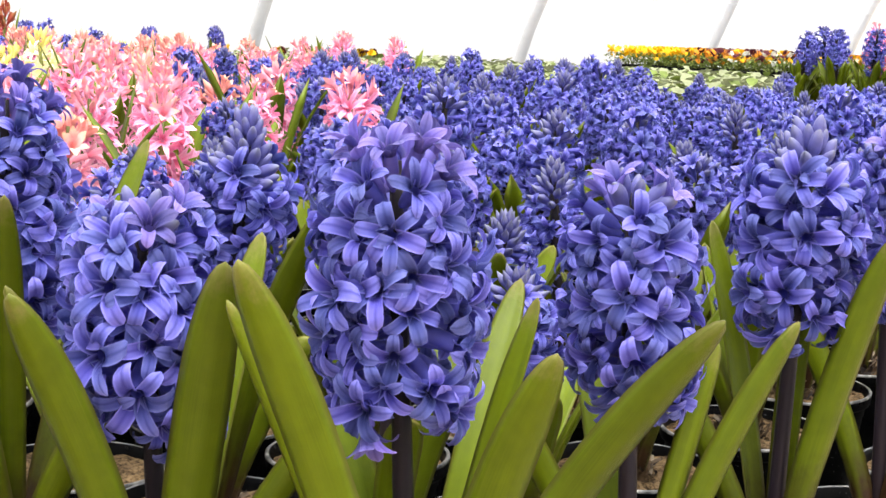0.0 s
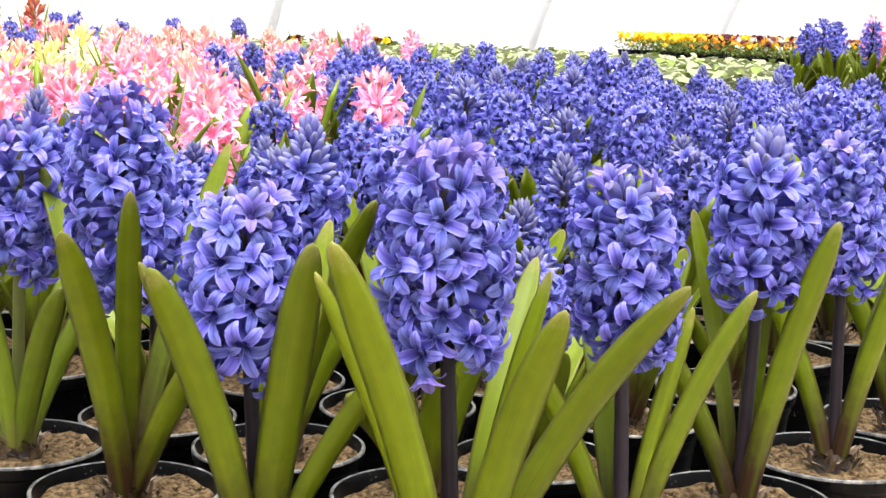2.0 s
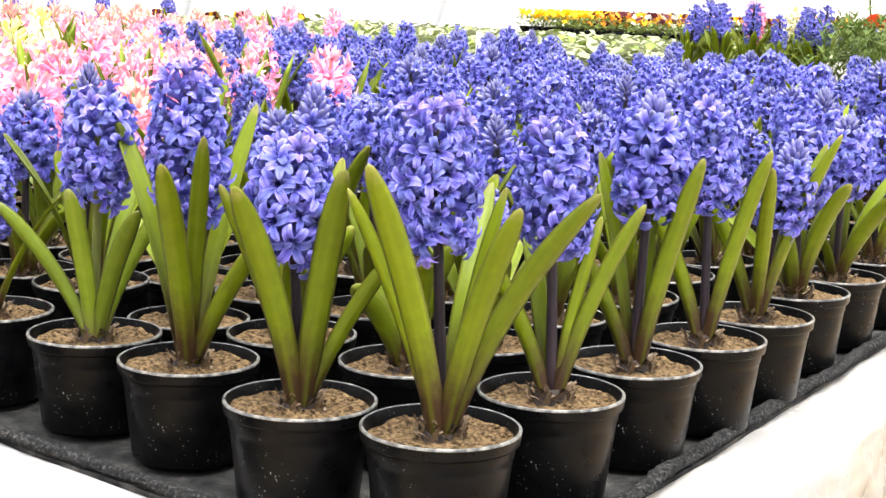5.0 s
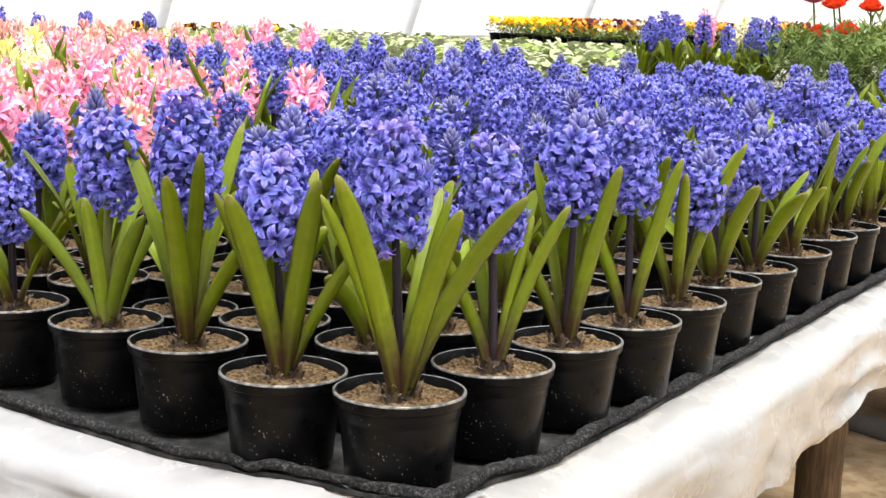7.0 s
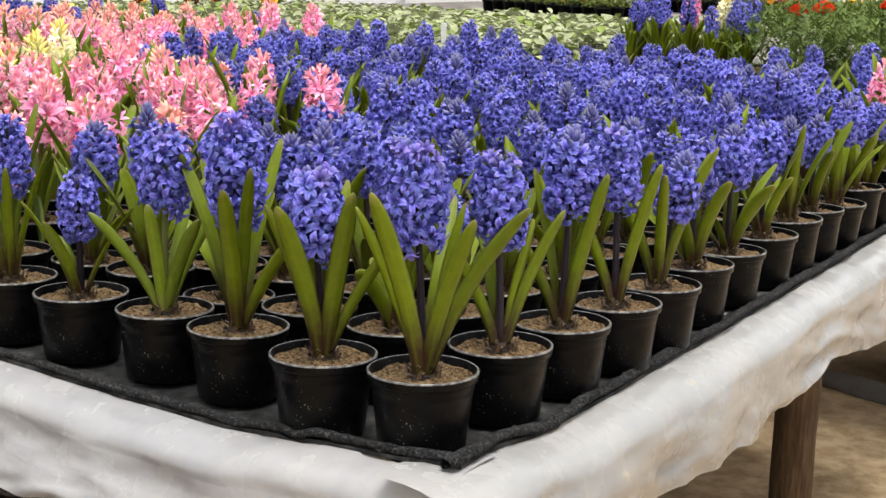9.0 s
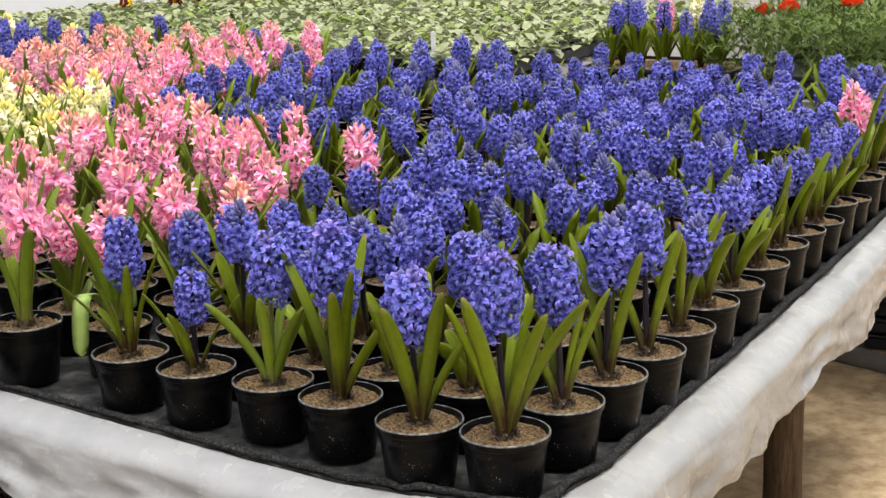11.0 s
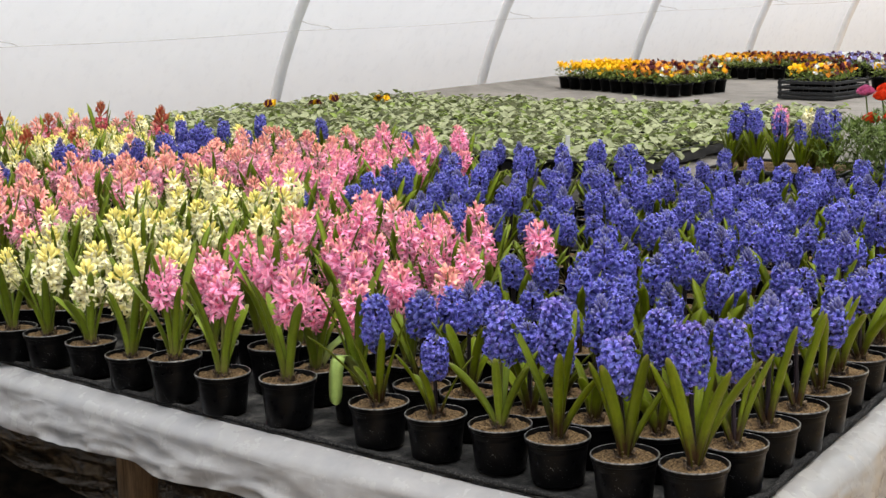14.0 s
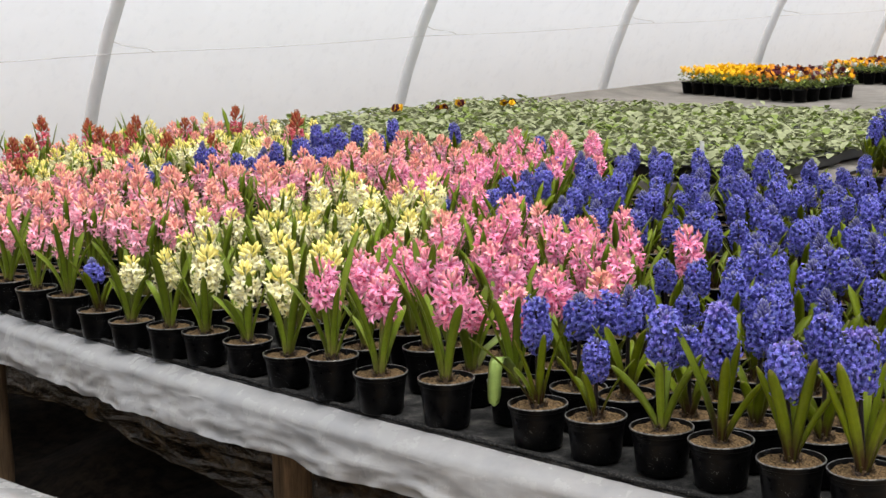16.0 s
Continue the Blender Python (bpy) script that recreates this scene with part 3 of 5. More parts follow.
def pot_meshes(fine):
    """The pot with its rolled rim, a soil fill with clods, a dry bulb neck."""
    n = 40 if fine else 18
    b = Build()
    b.lathe([(0.0, 0.003), (0.036, 0.003), (0.0395, 0.0), (0.0415, 0.003), (0.0472, 0.062), (0.0475, 0.066), (0.0483, 0.0672), (0.0490, 0.077)], n, 0)
    b.lathe([(0.0490, 0.0765), (0.0514, 0.0768), (0.0520, 0.0785), (0.0527, 0.0855)], n, 0)
    b.lathe([(0.0527, 0.0855), (0.0526, 0.0870), (0.0516, 0.0878), (0.0505, 0.0872)], n, 1)
    b.lathe([(0.0505, 0.0872), (0.0496, 0.0845), (0.0480, 0.0700)], n, 0)
    squat(b)
    pot = b.mesh("pot", [POT, RIM])
    soils = []
    for k in range(3):
        b = Build()
        rings, m = (14, 44) if fine else (4, 14)
        rows = []
        for i in range(rings + 1):
            r = 0.0486 * i / rings
            rows.append([])
            for j in range(m):
                x, y = r * math.cos(2 * math.pi * j / m), r * math.sin(2 * math.pi * j / m)
                h = 0.0785 + 0.0050 * wobble(x + k, y, 0, 50) + 0.0032 * wobble(x, y + k, 5, 160) - 0.003 * max(0.0, r / 0.0486 - 0.8) * 5 * max(0.0, wobble(x + 2 * k, y, 9, 40))
                rows[-1].append((x, y, h))
        b.grid(rows, True)
        if fine:
            for q in range(110):
                a, r, s = rng.uniform(0, 6.28), 0.046 * math.sqrt(rng.random()) * (0.45 if q > 106 else 1.0), 0.0006 + 0.0024 * rng.random() ** 3
                x, y = r * math.cos(a), r * math.sin(a)
                h = 0.0785 + 0.0050 * wobble(x + k, y, 0, 50) + s * 0.1
                b.lathe([(0, -s * 0.7), (s * rng.uniform(0.7, 1.1), -s * 0.2), (s * 0.8, s * 0.4), (0, s * 0.75)], 6, 1 if q > 106 else 0, Matrix.Translation((x, y, h)) @ Matrix.Rotation(rng.uniform(0, 3), 4, 'X'))
        squat(b)
        soils.append(b.mesh("soil", [SOIL, PALE_BIT]))
    b = Build()
    b.lathe([(0.0140, 0.074), (0.0125, 0.0800), (0.0100, 0.0845), (0.0080, 0.0880), (0.0070, 0.090)], 14, 2)
    for k in range(46 if fine else 5):
        bulb_scale(b, k * 2.39996, rng.uniform(0.0088, 0.0165), rng.uniform(0.006, 0.0145), rng.uniform(0.003, 0.0070), rng.choice((0, 0, 0, 0, 1, 2, 2)))
    squat(b)
    return pot, soils, b.mesh("bulb", [PAPER, PALE_BIT, PAPER_DARK])


POT_FINE, SOILS_FINE, BULB_FINE = pot_meshes(True)
POT_FAR, SOILS_FAR, BULB_FAR = pot_meshes(False)

LABELS = {
    "blue": "violet-blue hyacinth in full bloom in a black plastic pot",
    "pink": "pink hyacinth with salmon tip in a black plastic pot",
    "salmon": "salmon-pink hyacinth half open in a black plastic pot",
    "cream": "cream-yellow hyacinth in bloom in a black plastic pot",
    "red": "deep red hyacinth coming into bloom in a black pot",
}


def plant_root(kind, x, y, rot=0.0, label="", group=""):
    root = new("potted_hyacinth")
    root.matrix_basis = pose(x, y, MAT_TOP, 0, 0, rot)
    return tagged(root, label or LABELS[kind], "potted flower", group or kind + " hyacinths on the bench")


MAT_TOP = 0.0


def random_leaves(n, low, high, reach):
    out, a0 = [], rng.uniform(0, 6.28)
    for i in range(n):
        a = a0 + i * 2 * math.pi / n + rng.uniform(-0.35, 0.35)
        r = reach * rng.uniform(0.55, 1.1)
        out.append(((r * math.cos(a), r * math.sin(a), rng.uniform(low, high)), rng.uniform(0.015, 0.0205), rng.uniform(0.004, 0.022)))
    return out


def dress(root, kind, z0, z1, radius, count, leaves, lean=(0, 0), tuft=0.12, green=None, detail=1):
    """Parts of one plant. detail 2: each floret a piece; 1: leaves as pieces; 0: far plants."""
    green = kind != "blue" if green is None else green
    fine = detail > 0
    part("pot", POT_FINE if fine else POT_FAR, root)
    part("soil", rng.choice(SOILS_FINE if fine else SOILS_FAR), root, "dry crumbly brown potting soil")
    if fine:
        tagged(part("bulb", BULB_FINE, root, "papery brown bulb neck"), kind="stuff")
        part("stem", stem_mesh(z1 - 0.012, lean, not green), root)
    if detail == 2:
        spike = new("flower_spike")
        spike.parent = root
        for m, size, op in seats(z0, z1, radius, count, lean, tuft):
            if op < 0:
                part("bud", rng.choice(BUDS), spike, "", m @ Matrix.Scale(size, 4))
            else:
                k = min(len(FLORETS) - 1, int((1 - op) * len(FLORETS)))
                part("floret", rng.choice(FLORETS[k]), spike, "", m @ Matrix.Scale(size, 4))
    else:
        part("flower_spike", spike_mesh(kind, z0, z1, radius, count, lean, tuft, False, not fine, not fine), root)
    if fine:
        for i, (tip, w, arch) in enumerate(leaves):
            tip = Vector(tip)
            a = math.atan2(tip.y, tip.x)
            inner, twist = None, rng.uniform(-0.8, 0.8)
            if detail == 2:
                twist = rng.uniform(-0.2, 0.2)
                if math.cos(a) * 0.62 - math.sin(a) * 0.78 > -0.45:
                    inner = Vector((-0.62 * 0.7 - 0.35 * math.cos(a), 0.78 * 0.7 - 0.35 * math.sin(a), 0)).normalized()
            part("leaf", leaf_mesh((0.0022 * math.cos(a), 0.0022 * math.sin(a), 0.066), tip, w, arch, green, twist, inner), root)
    else:
        b = Build()
        for tip, w, arch in leaves:
            a = math.atan2(tip[1], tip[0])
            leaf_into(b, (0.003 * math.cos(a), 0.003 * math.sin(a), 0.066), tip, w, arch, False, rng.uniform(-0.8, 0.8))
        tagged(part("foliage", b.mesh("foliage", [LEAF_GREEN if green else LEAF]), root), kind="stuff")
    return root


def floret_mesh(op):
    b = Build()
    floret(b, Matrix.Identity(4), 1.0, op, SHAPES["blue"], True)
    return b.mesh("floret", [PETAL["blue" if op > 0.62 else "young blue"], BUD["blue"]])


def bud_mesh():
    b = Build()
    bud(b, Matrix.Rotation(rng.uniform(-0.1, 0.1), 4, 'X'), rng.uniform(0.8, 1.1), True, 0)
    return b.mesh("bud", [BUD["blue"]])


FLORETS = [[floret_mesh(op - 0.08 * rng.random()) for _ in range(6 if op > 0.7 else 2)] for op in (1.0, 0.8, 0.6, 0.4, 0.25)]
BUDS = [bud_mesh() for _ in range(3)]


# ---- ground, tunnel ----
def ground_sheet():
    b = Build()
    xs = [-900, -200, -60, -20, -8] + [-5 + 0.5 * i for i in range(17)] + [6, 20, 60, 200, 900]
    ys = [-900, -200, -60, -20, -8] + [-4 + 0.5 * i for i in range(37)] + [20, 60, 200, 900]
    b.grid([[(x, y, -0.78 + (0.02 * wobble(x, y, 0, 1.3) if abs(x) < 8 and abs(y) < 16 else -0.03)) for x in xs] for y in ys])
    return tagged(new("ground", b.mesh("ground", [GROUND])), "trodden sandy earth floor of the tunnel", "ground", kind="structure")


ground_sheet()

TUN_X, TUN_Z, TUN_R = -1.75, -1.0, 3.5
RIBS = [2.35 + 2.05 * k - (0.12 if k < 1 else 0) for k in range(-4, 9)]


def arch_point(a, y, r=TUN_R):
    return (TUN_X + r * math.cos(a), y, TUN_Z + r * math.sin(a))


def tunnel():
    lo, hi = radians(3.8), radians(176.2)
    b = Build()
    rows = []
    y = RIBS[0] - 0.5
    while y <= RIBS[-1] + 0.51:
        sag = 0.012 * math.sin(math.pi * ((y - RIBS[0]) / 2.05 % 1.0))
        rows.append([arch_point(lo + (hi - lo) * i / 40, y, TUN_R - sag + 0.03 + 0.004 * wobble(i * 0.4, y, 0)) for i in range(41)])
        y += 0.2
    b.grid(rows)
    cover = tagged(new("tunnel_cover", b.mesh("tunnel_cover", [COVER])), "milky white plastic film stretched over the tunnel", "plastic cover", kind="structure")
    cover.visible_shadow = False
    for y, name in ((RIBS[0] - 0.5, "end_wall_south"), (RIBS[-1] + 0.5, "end_wall_north")):
        b = Build()
        b.grid([[arch_point(lo + (hi - lo) * i / 24, y, (TUN_R + 0.02) * k / 4) for i in range(25)] for k in range(5)])
        end = tagged(new(name, b.mesh(name, [COVER])), "milky white plastic film closing the tunnel end", "plastic cover", kind="structure")
        end.visible_shadow = False
    b = Build()
    b.tube([arch_point(lo + (hi - lo) * i / 36, 0.0, TUN_R - 0.035) for i in range(37)], 0.032, 10)
    hoop = b.mesh("tunnel_rib", [STEEL])
    for y in RIBS:
        ob = new("tunnel_rib", hoop)
        ob.location = (0, y, 0)
        tagged(ob, "curved galvanised steel hoop under the film", "tunnel rib", "tunnel ribs", kind="structure")


tunnel()


def guy_wire():
    """The thin wire along the wall, tied to the ribs."""
    z = 0.56
    x = TUN_X - math.sqrt((TUN_R - 0.12) ** 2 - (z - TUN_Z) ** 2)
    wire = new("wall_wire")
    b = Build()
    b.tube([(x + 0.02, RIBS[2] + (RIBS[9] - RIBS[2]) * i / 40, z - 0.012 * math.sin(math.pi * (i / 40 * 7 % 1))) for i in range(41)], 0.0016, 6)
    part("strand", b.mesh("strand", [WIRE]), wire)
    for y in RIBS[2:9]:
        b = Build()
        b.tube([(x - 0.09, y, z + 0.07), (x - 0.05, y + 0.08, z + 0.03), (x + 0.01, y + 0.17, z + 0.012), (x + 0.02, y + 0.2, z - 0.004)], 0.002, 6)
        part("tie", b.mesh("tie", [WIRE]), wire)
    tagged(wire, "thin grey wire tied along the tunnel ribs", "wire")


guy_wire()


# ---- the bench ----
def edge_front(x):
    return -0.064 - 0.012 * min(x, 0) + 0.026 * min(x, 0) ** 2 + 0.014 * min(1.6, max(0.0, (x + 0.15) / 0.15)) ** 2 + 0.006 * min(1.0, max(0.0, (-x - 0.3) / 0.4))


def edge_right(y):
    return 0.07 - (0.082 + 0.012 * y) * max(y, 0)


X_END, Y_END = -4.45, 2.42


def smooth(v):
    v = max(0.0, min(1.0, v))
    return v * v * (3 - 2 * v)


def corner_lift(x, y):
    """The mat and the film under it ride up round the corner pots."""
    e = min(y - edge_front(x), edge_right(y) - x)
    d = min(math.hypot(x, y), math.hypot(x + 0.108, y + 0.016))
    return 0.0105 * smooth((d - 0.040) / 0.010) * smooth((x + 0.21) / 0.13) * smooth((0.13 - y) / 0.11) * smooth((0.034 - e) / 0.022)


def hem_into(b, line, r):
    """A rough rope of rolled felt, lumpy and matted."""
    rows, n = [], 9
    for i, p in enumerate(line):
        q, o = line[max(i - 1, 0)], line[min(i + 1, len(line) - 1)]
        t = (Vector(o) - Vector(q)).normalized()
        side = Vector((t.y, -t.x, 0)).normalized()
        rows.append([Vector(p) + (side * math.cos(a) * 1.25 + Vector((0, 0, math.sin(a)))) * r * (1 + 0.35 * wobble(i * 0.11, a * 0.2, r) + 0.5 * wobble(i * 0.9, math.cos(a) * 2, math.sin(a) * 2)) for a in (2 * math.pi * j / n for j in range(n))])
    b.grid(rows, True)


def bench():
    top = new("flower_bench")
    b = Build()
    us = [0.94 * i / 42 for i in range(42)] + [0.94 + 0.06 * i / 40 for i in range(41)]
    vs = [0.09 * i / 30 for i in range(30)] + [0.09 + 0.91 * i / 20 for i in range(21)]
    rows = []
    for v in vs:
        row = []
        for u in us:
            x1 = X_END + (edge_right(v * Y_END) - X_END) * u
            y1 = edge_front(x1) + (Y_END - edge_front(x1)) * v
            row.append((x1, y1, -0.005 + 0.0022 * wobble(x1, y1, 0, 7) + corner_lift(x1, y1)))
        rows.append(row)
    b.grid(rows)
    under = [[(p[0], p[1], p[2] - 0.004) for p in r] for r in (rows[0], rows[-1])]
    b.grid([rows[0], under[0]])
    b.grid([[r[-1] for r in rows], [(r[-1][0], r[-1][1], r[-1][2] - 0.004) for r in rows]])
    part("felt_mat", b.mesh("felt_mat", [CLOTH]), top, "dark grey felt mat, worn and dusty")
    b = Build()
    hem_into(b, [(edge_right(y) - 0.006 + 0.005 * wobble(0, y, 3, 9), y, 0.001 + 0.003 * wobble(1, y, 0, 11) + corner_lift(edge_right(y), y)) for y in [-0.050 + 0.008 * k for k in range(306)]], 0.0054)
    part("mat_hem", b.mesh("mat_hem", [HEM]), top, "rolled frayed edge of the felt mat")
    b = Build()
    hem_into(b, [(x, edge_front(x) + 0.005 + 0.003 * wobble(x, 0, 3, 9), -0.001 + 0.002 * wobble(x, 1, 0, 11) + corner_lift(x, edge_front(x))) for x in [0.070 - 0.008 * k for k in range(564)]], 0.0044)
    part("mat_hem", b.mesh("mat_hem", [HEM]), top)
    b = Build()
    b.grid([[(X_END, edge_front(X_END) + 0.03, z), (edge_right(0) - 0.03, edge_front(0) + 0.03, z), (edge_right(Y_END) - 0.03, Y_END, z), (X_END, Y_END, z)] for z in (-0.04, -0.022)], True, 0, None, False)
    b.add([(X_END, edge_front(X_END) + 0.03, -0.04), (0.03, -0.03, -0.04), (-0.23, Y_END, -0.04), (X_END, Y_END, -0.04)], [(3, 2, 1, 0)], smooth=False)
    b.add([(X_END, edge_front(X_END) + 0.03, -0.022), (0.03, -0.03, -0.022), (-0.23, Y_END, -0.022), (X_END, Y_END, -0.022)], [(0, 1, 2, 3)], smooth=False)
    part("board_deck", b.mesh("board_deck", [WOOD]), top)
    for lo, hi in (((-4.4, 0.42, -0.13), (-0.03, 0.48, -0.042)), ((-4.4, 1.2, -0.13), (-0.1, 1.26, -0.042)), ((-4.4, 2.3, -0.13), (-0.24, 2.36, -0.042))):
        b = Build()
        b.box(lo, hi, 0, None, 0.006)
        part("beam", b.mesh("beam", [WOOD]), top)
    for x, y, r in ((-0.36, 1.80, 0.043), (-0.02, 0.09, 0.036), (-1.287, 0.05, 0.040), (-2.47, 0.08, 0.040), (-3.4, 0.2, 0.036), (-1.2, 1.23, 0.036), (-2.3, 1.23, 0.036), (-2.3, 2.33, 0.036)):
        b = Build()
        b.tube([(x + 0.006 * wobble(x, y, k, 1.7), y + 0.006 * wobble(y, x, k, 1.7), -0.80 + 0.758 * k / 8) for k in range(9)], [r * (1.08 - 0.012 * k + 0.09 * wobble(x, k, y, 0.9)) for k in range(9)], 14)
        part("leg", b.mesh("leg", [WOOD]), top, "rough round timber post")
    tagged(top, "long timber flower bench with a dark felt mat", "bench", kind="structure")
    return top


bench()


def drape(path, drop, seed, flare):
    """Film over the bench edge: out a little, then down, crumpled, with an uneven lower hem."""
    b = Build()
    rows = []
    steps = 22
    for i, (p, n) in enumerate(path):
        row = []
        u = 0.015 * i
        d = drop + 0.026 * wobble(u * 3.4, seed, 0) + 0.012 * wobble(u * 9, seed, 4) + 0.003 * wobble(u * 30, seed, 7)
        for k in range(steps):
            s = k / (steps - 1)
            f = max(0.0, (s - 0.22) / 0.78)
            reach = -0.05 + (0.055 + 0.045) * min(1, s / 0.26)
            fold = (0.015 * wobble(u * 4.5, s * 1.7, seed) + 0.016 * (0.3 - abs(wobble(u * 6 + s * 1.2, s * 2.4 - u * 2.5, seed + 5))) + 0.008 * (0.3 - abs(wobble(u * 14 - s * 2, s * 4.5 + u * 5, seed + 3))) + 0.0036 * (0.3 - abs(wobble(u * 24 + s * 4, s * 8 - u * 9, seed + 6)))) * (0.25 + f)
            r = reach + fold + 0.014 * f - (0.03 - flare) * f * f
            z = -0.0065 - 0.02 * (min(1, s / 0.26)) ** 3 - d * f + 0.002 * wobble(u * 23, s * 6, seed + 9)
            x, y = p[0] + n[0] * r, p[1] + n[1] * r
            row.append((x, y, z + corner_lift(x, y)))
        rows.append(row)
    b.grid([r[:9] for r in rows])
    skirt = Build()
    skirt.grid([r[8:] for r in rows])
    return b, skirt


def film_sheet(path, drop, seed, film, flare):
    sheet = new("edge_film")
    fold, skirt = drape(path, drop, seed, flare)
    part("top_fold", fold.mesh("top_fold", [film]), sheet)
    part("skirt", skirt.mesh("skirt", [film]), sheet)
    tagged(sheet, "crumpled white plastic film over the bench edge", "plastic film")


def film_sheets():
    film_sheet([((0.075 - 0.015 * k, edge_front(0.075 - 0.015 * k)), (0, -1)) for k in range(303)], 0.089, 1, FILM_SLACK, 0.032)
    film_sheet([((edge_right(-0.10 + 0.015 * k), -0.10 + 0.015 * k), (1, 0)) for k in range(171)], 0.103, 8, FILM, 0.008)


film_sheets()


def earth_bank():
    """A low bank of earth under the bench, its colour blackened to hold the shade."""
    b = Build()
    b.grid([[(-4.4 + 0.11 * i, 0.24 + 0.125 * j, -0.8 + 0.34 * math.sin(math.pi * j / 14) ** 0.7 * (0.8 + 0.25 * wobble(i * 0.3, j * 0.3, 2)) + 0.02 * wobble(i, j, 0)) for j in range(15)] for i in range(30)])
    tagged(new("earth_bank", b.mesh("earth_bank", [SHADED_EARTH])), "low bank of earth with the under-bench shade in its colour", "earth bank", kind="structure")


earth_bank()


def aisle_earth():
    """Added near-black sheet over the narrow aisle between the benches, standing in for shade."""
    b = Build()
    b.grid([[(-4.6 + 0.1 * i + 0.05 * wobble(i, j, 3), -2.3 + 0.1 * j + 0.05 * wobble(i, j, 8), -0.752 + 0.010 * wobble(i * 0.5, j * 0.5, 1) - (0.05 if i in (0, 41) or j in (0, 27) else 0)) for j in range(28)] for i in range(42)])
    tagged(new("aisle_earth", b.mesh("aisle_earth", [SHADED_EARTH])), "added near-black earth sheet standing in for shade between two benches", "earth", kind="structure")


aisle_earth()


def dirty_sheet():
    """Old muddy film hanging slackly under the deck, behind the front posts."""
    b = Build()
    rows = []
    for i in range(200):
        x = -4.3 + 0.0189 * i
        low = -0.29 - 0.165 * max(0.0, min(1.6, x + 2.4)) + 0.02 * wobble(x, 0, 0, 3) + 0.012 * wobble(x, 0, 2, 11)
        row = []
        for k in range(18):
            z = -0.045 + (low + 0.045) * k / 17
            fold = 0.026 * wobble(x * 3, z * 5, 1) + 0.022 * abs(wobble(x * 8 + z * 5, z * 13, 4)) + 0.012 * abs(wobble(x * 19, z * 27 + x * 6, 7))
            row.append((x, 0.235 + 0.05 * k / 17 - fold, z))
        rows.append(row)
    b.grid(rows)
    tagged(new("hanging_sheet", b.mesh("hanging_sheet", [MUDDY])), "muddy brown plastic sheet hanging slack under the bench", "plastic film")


dirty_sheet()


def second_bench():
    """The empty bench across the aisle, covered in the same film."""
    b = Build()
    xs = [-4.4 + 0.1 * i for i in range(39)]
    prof = [(-0.64, -0.17), (-0.632, -0.10), (-0.64, -0.03), (-0.665, -0.004), (-0.72, 0.0), (-1.0, 0.002), (-1.5, 0.0), (-1.9, 0.0), (-1.96, -0.01), (-1.97, -0.15)]
    b.grid([[(x, y + 0.008 * wobble(x, y, z, 4), z + 0.006 * wobble(x, y, 2, 5)) for y, z in prof] for x in xs])
    top = new("covered_bench")
    part("film_cover", b.mesh("film_cover", [FILM]), top)
    b = Build()
    b.box((-4.4, -1.93, -0.06), (-0.62, -0.68, -0.02), 0, None, 0.005)
    part("board_deck", b.mesh("board_deck", [WOOD]), top)
    for x in (-4.2, -2.4, -0.75):
        for y in (-0.8, -1.8):
            b = Build()
            b.tube([(x, y, -0.8), (x, y, -0.4), (x, y, -0.05)], 0.036, 12)
            part("leg", b.mesh("leg", [WOOD]), top)
    tagged(top, "bare timber bench wrapped in white plastic film", "bench", kind="structure")


second_bench()

BACK_Z = 0.10


def back_bench():
    top = new("back_bench")
    b = Build()
    rows = [[(-4.75 + 0.18 * i, 2.5 + 0.22 * j, BACK_Z - 0.002 + 0.004 * wobble(i * 0.5, j * 0.5, 0) + (0.05 * max(0, 1 - i / 1.5))) for i in range(27)] for j in range(37)]
    b.grid(rows)
    b.grid([rows[0], [(p[0], p[1] - 0.005, p[2] - 0.14) for p in rows[0]]])
    part("felt_mat", b.mesh("felt_mat", [MAT_GREY]), top, "pale grey dusty felt mat")
    for j in range(5):
        b = Build()
        b.box((-4.7, 2.53 + 1.9 * j, -0.05), (-0.1, 2.6 + 1.9 * j, 0.085), 0, None, 0.005)
        part("beam", b.mesh("beam", [WOOD]), top)
        for x in (-4.5, -2.3, -0.2):
            b = Build()
            b.tube([(x, 2.565 + 1.9 * j, -0.8), (x, 2.565 + 1.9 * j, -0.055)], 0.036, 10)
            part("leg", b.mesh("leg", [WOOD]), top)
    tagged(top, "wide bench covered with a pale grey felt mat", "bench", kind="structure")


def pale_cloth():
    m, nt, b = material("pale_grey_felt", 0.95, 0.1)
    n1, n2 = noise_at(nt, 4, 5, 0.65), noise_at(nt, 150, 4, 0.7)
    col = ramp(nt, n1, [(0.3, (0.105, 0.096, 0.086)), (0.7, (0.20, 0.183, 0.163))])
    col = blend(nt, 0.4, col, ramp(nt, n2, [(0.3, (0.6, 0.6, 0.6)), (0.7, (1, 1, 1))]), 'MULTIPLY')
    nt.links.new(col, b.inputs["Base Color"])
    bump(nt, b, n2, 0.5, 0.003)
    return m


MAT_GREY = pale_cloth()
back_bench()


# ---- hyacinths beside the corner ----
def local(x, y, tips):
    return [((tx - x, ty - y, tz), w, arch) for tx, ty, tz, w, arch in tips]


def near_plant(x, y, z0, z1, radius, count, tips, lean=(0, 0), tuft=0.1, extra=0, label="", detail=2, green=None):
    root = plant_root("blue", x, y, 0, label)
    leaves = local(x, y, tips) + random_leaves(extra, 0.13, 0.17, 0.05)
    return dress(root, "blue", z0, z1, radius, count, leaves, lean, tuft, green, detail)


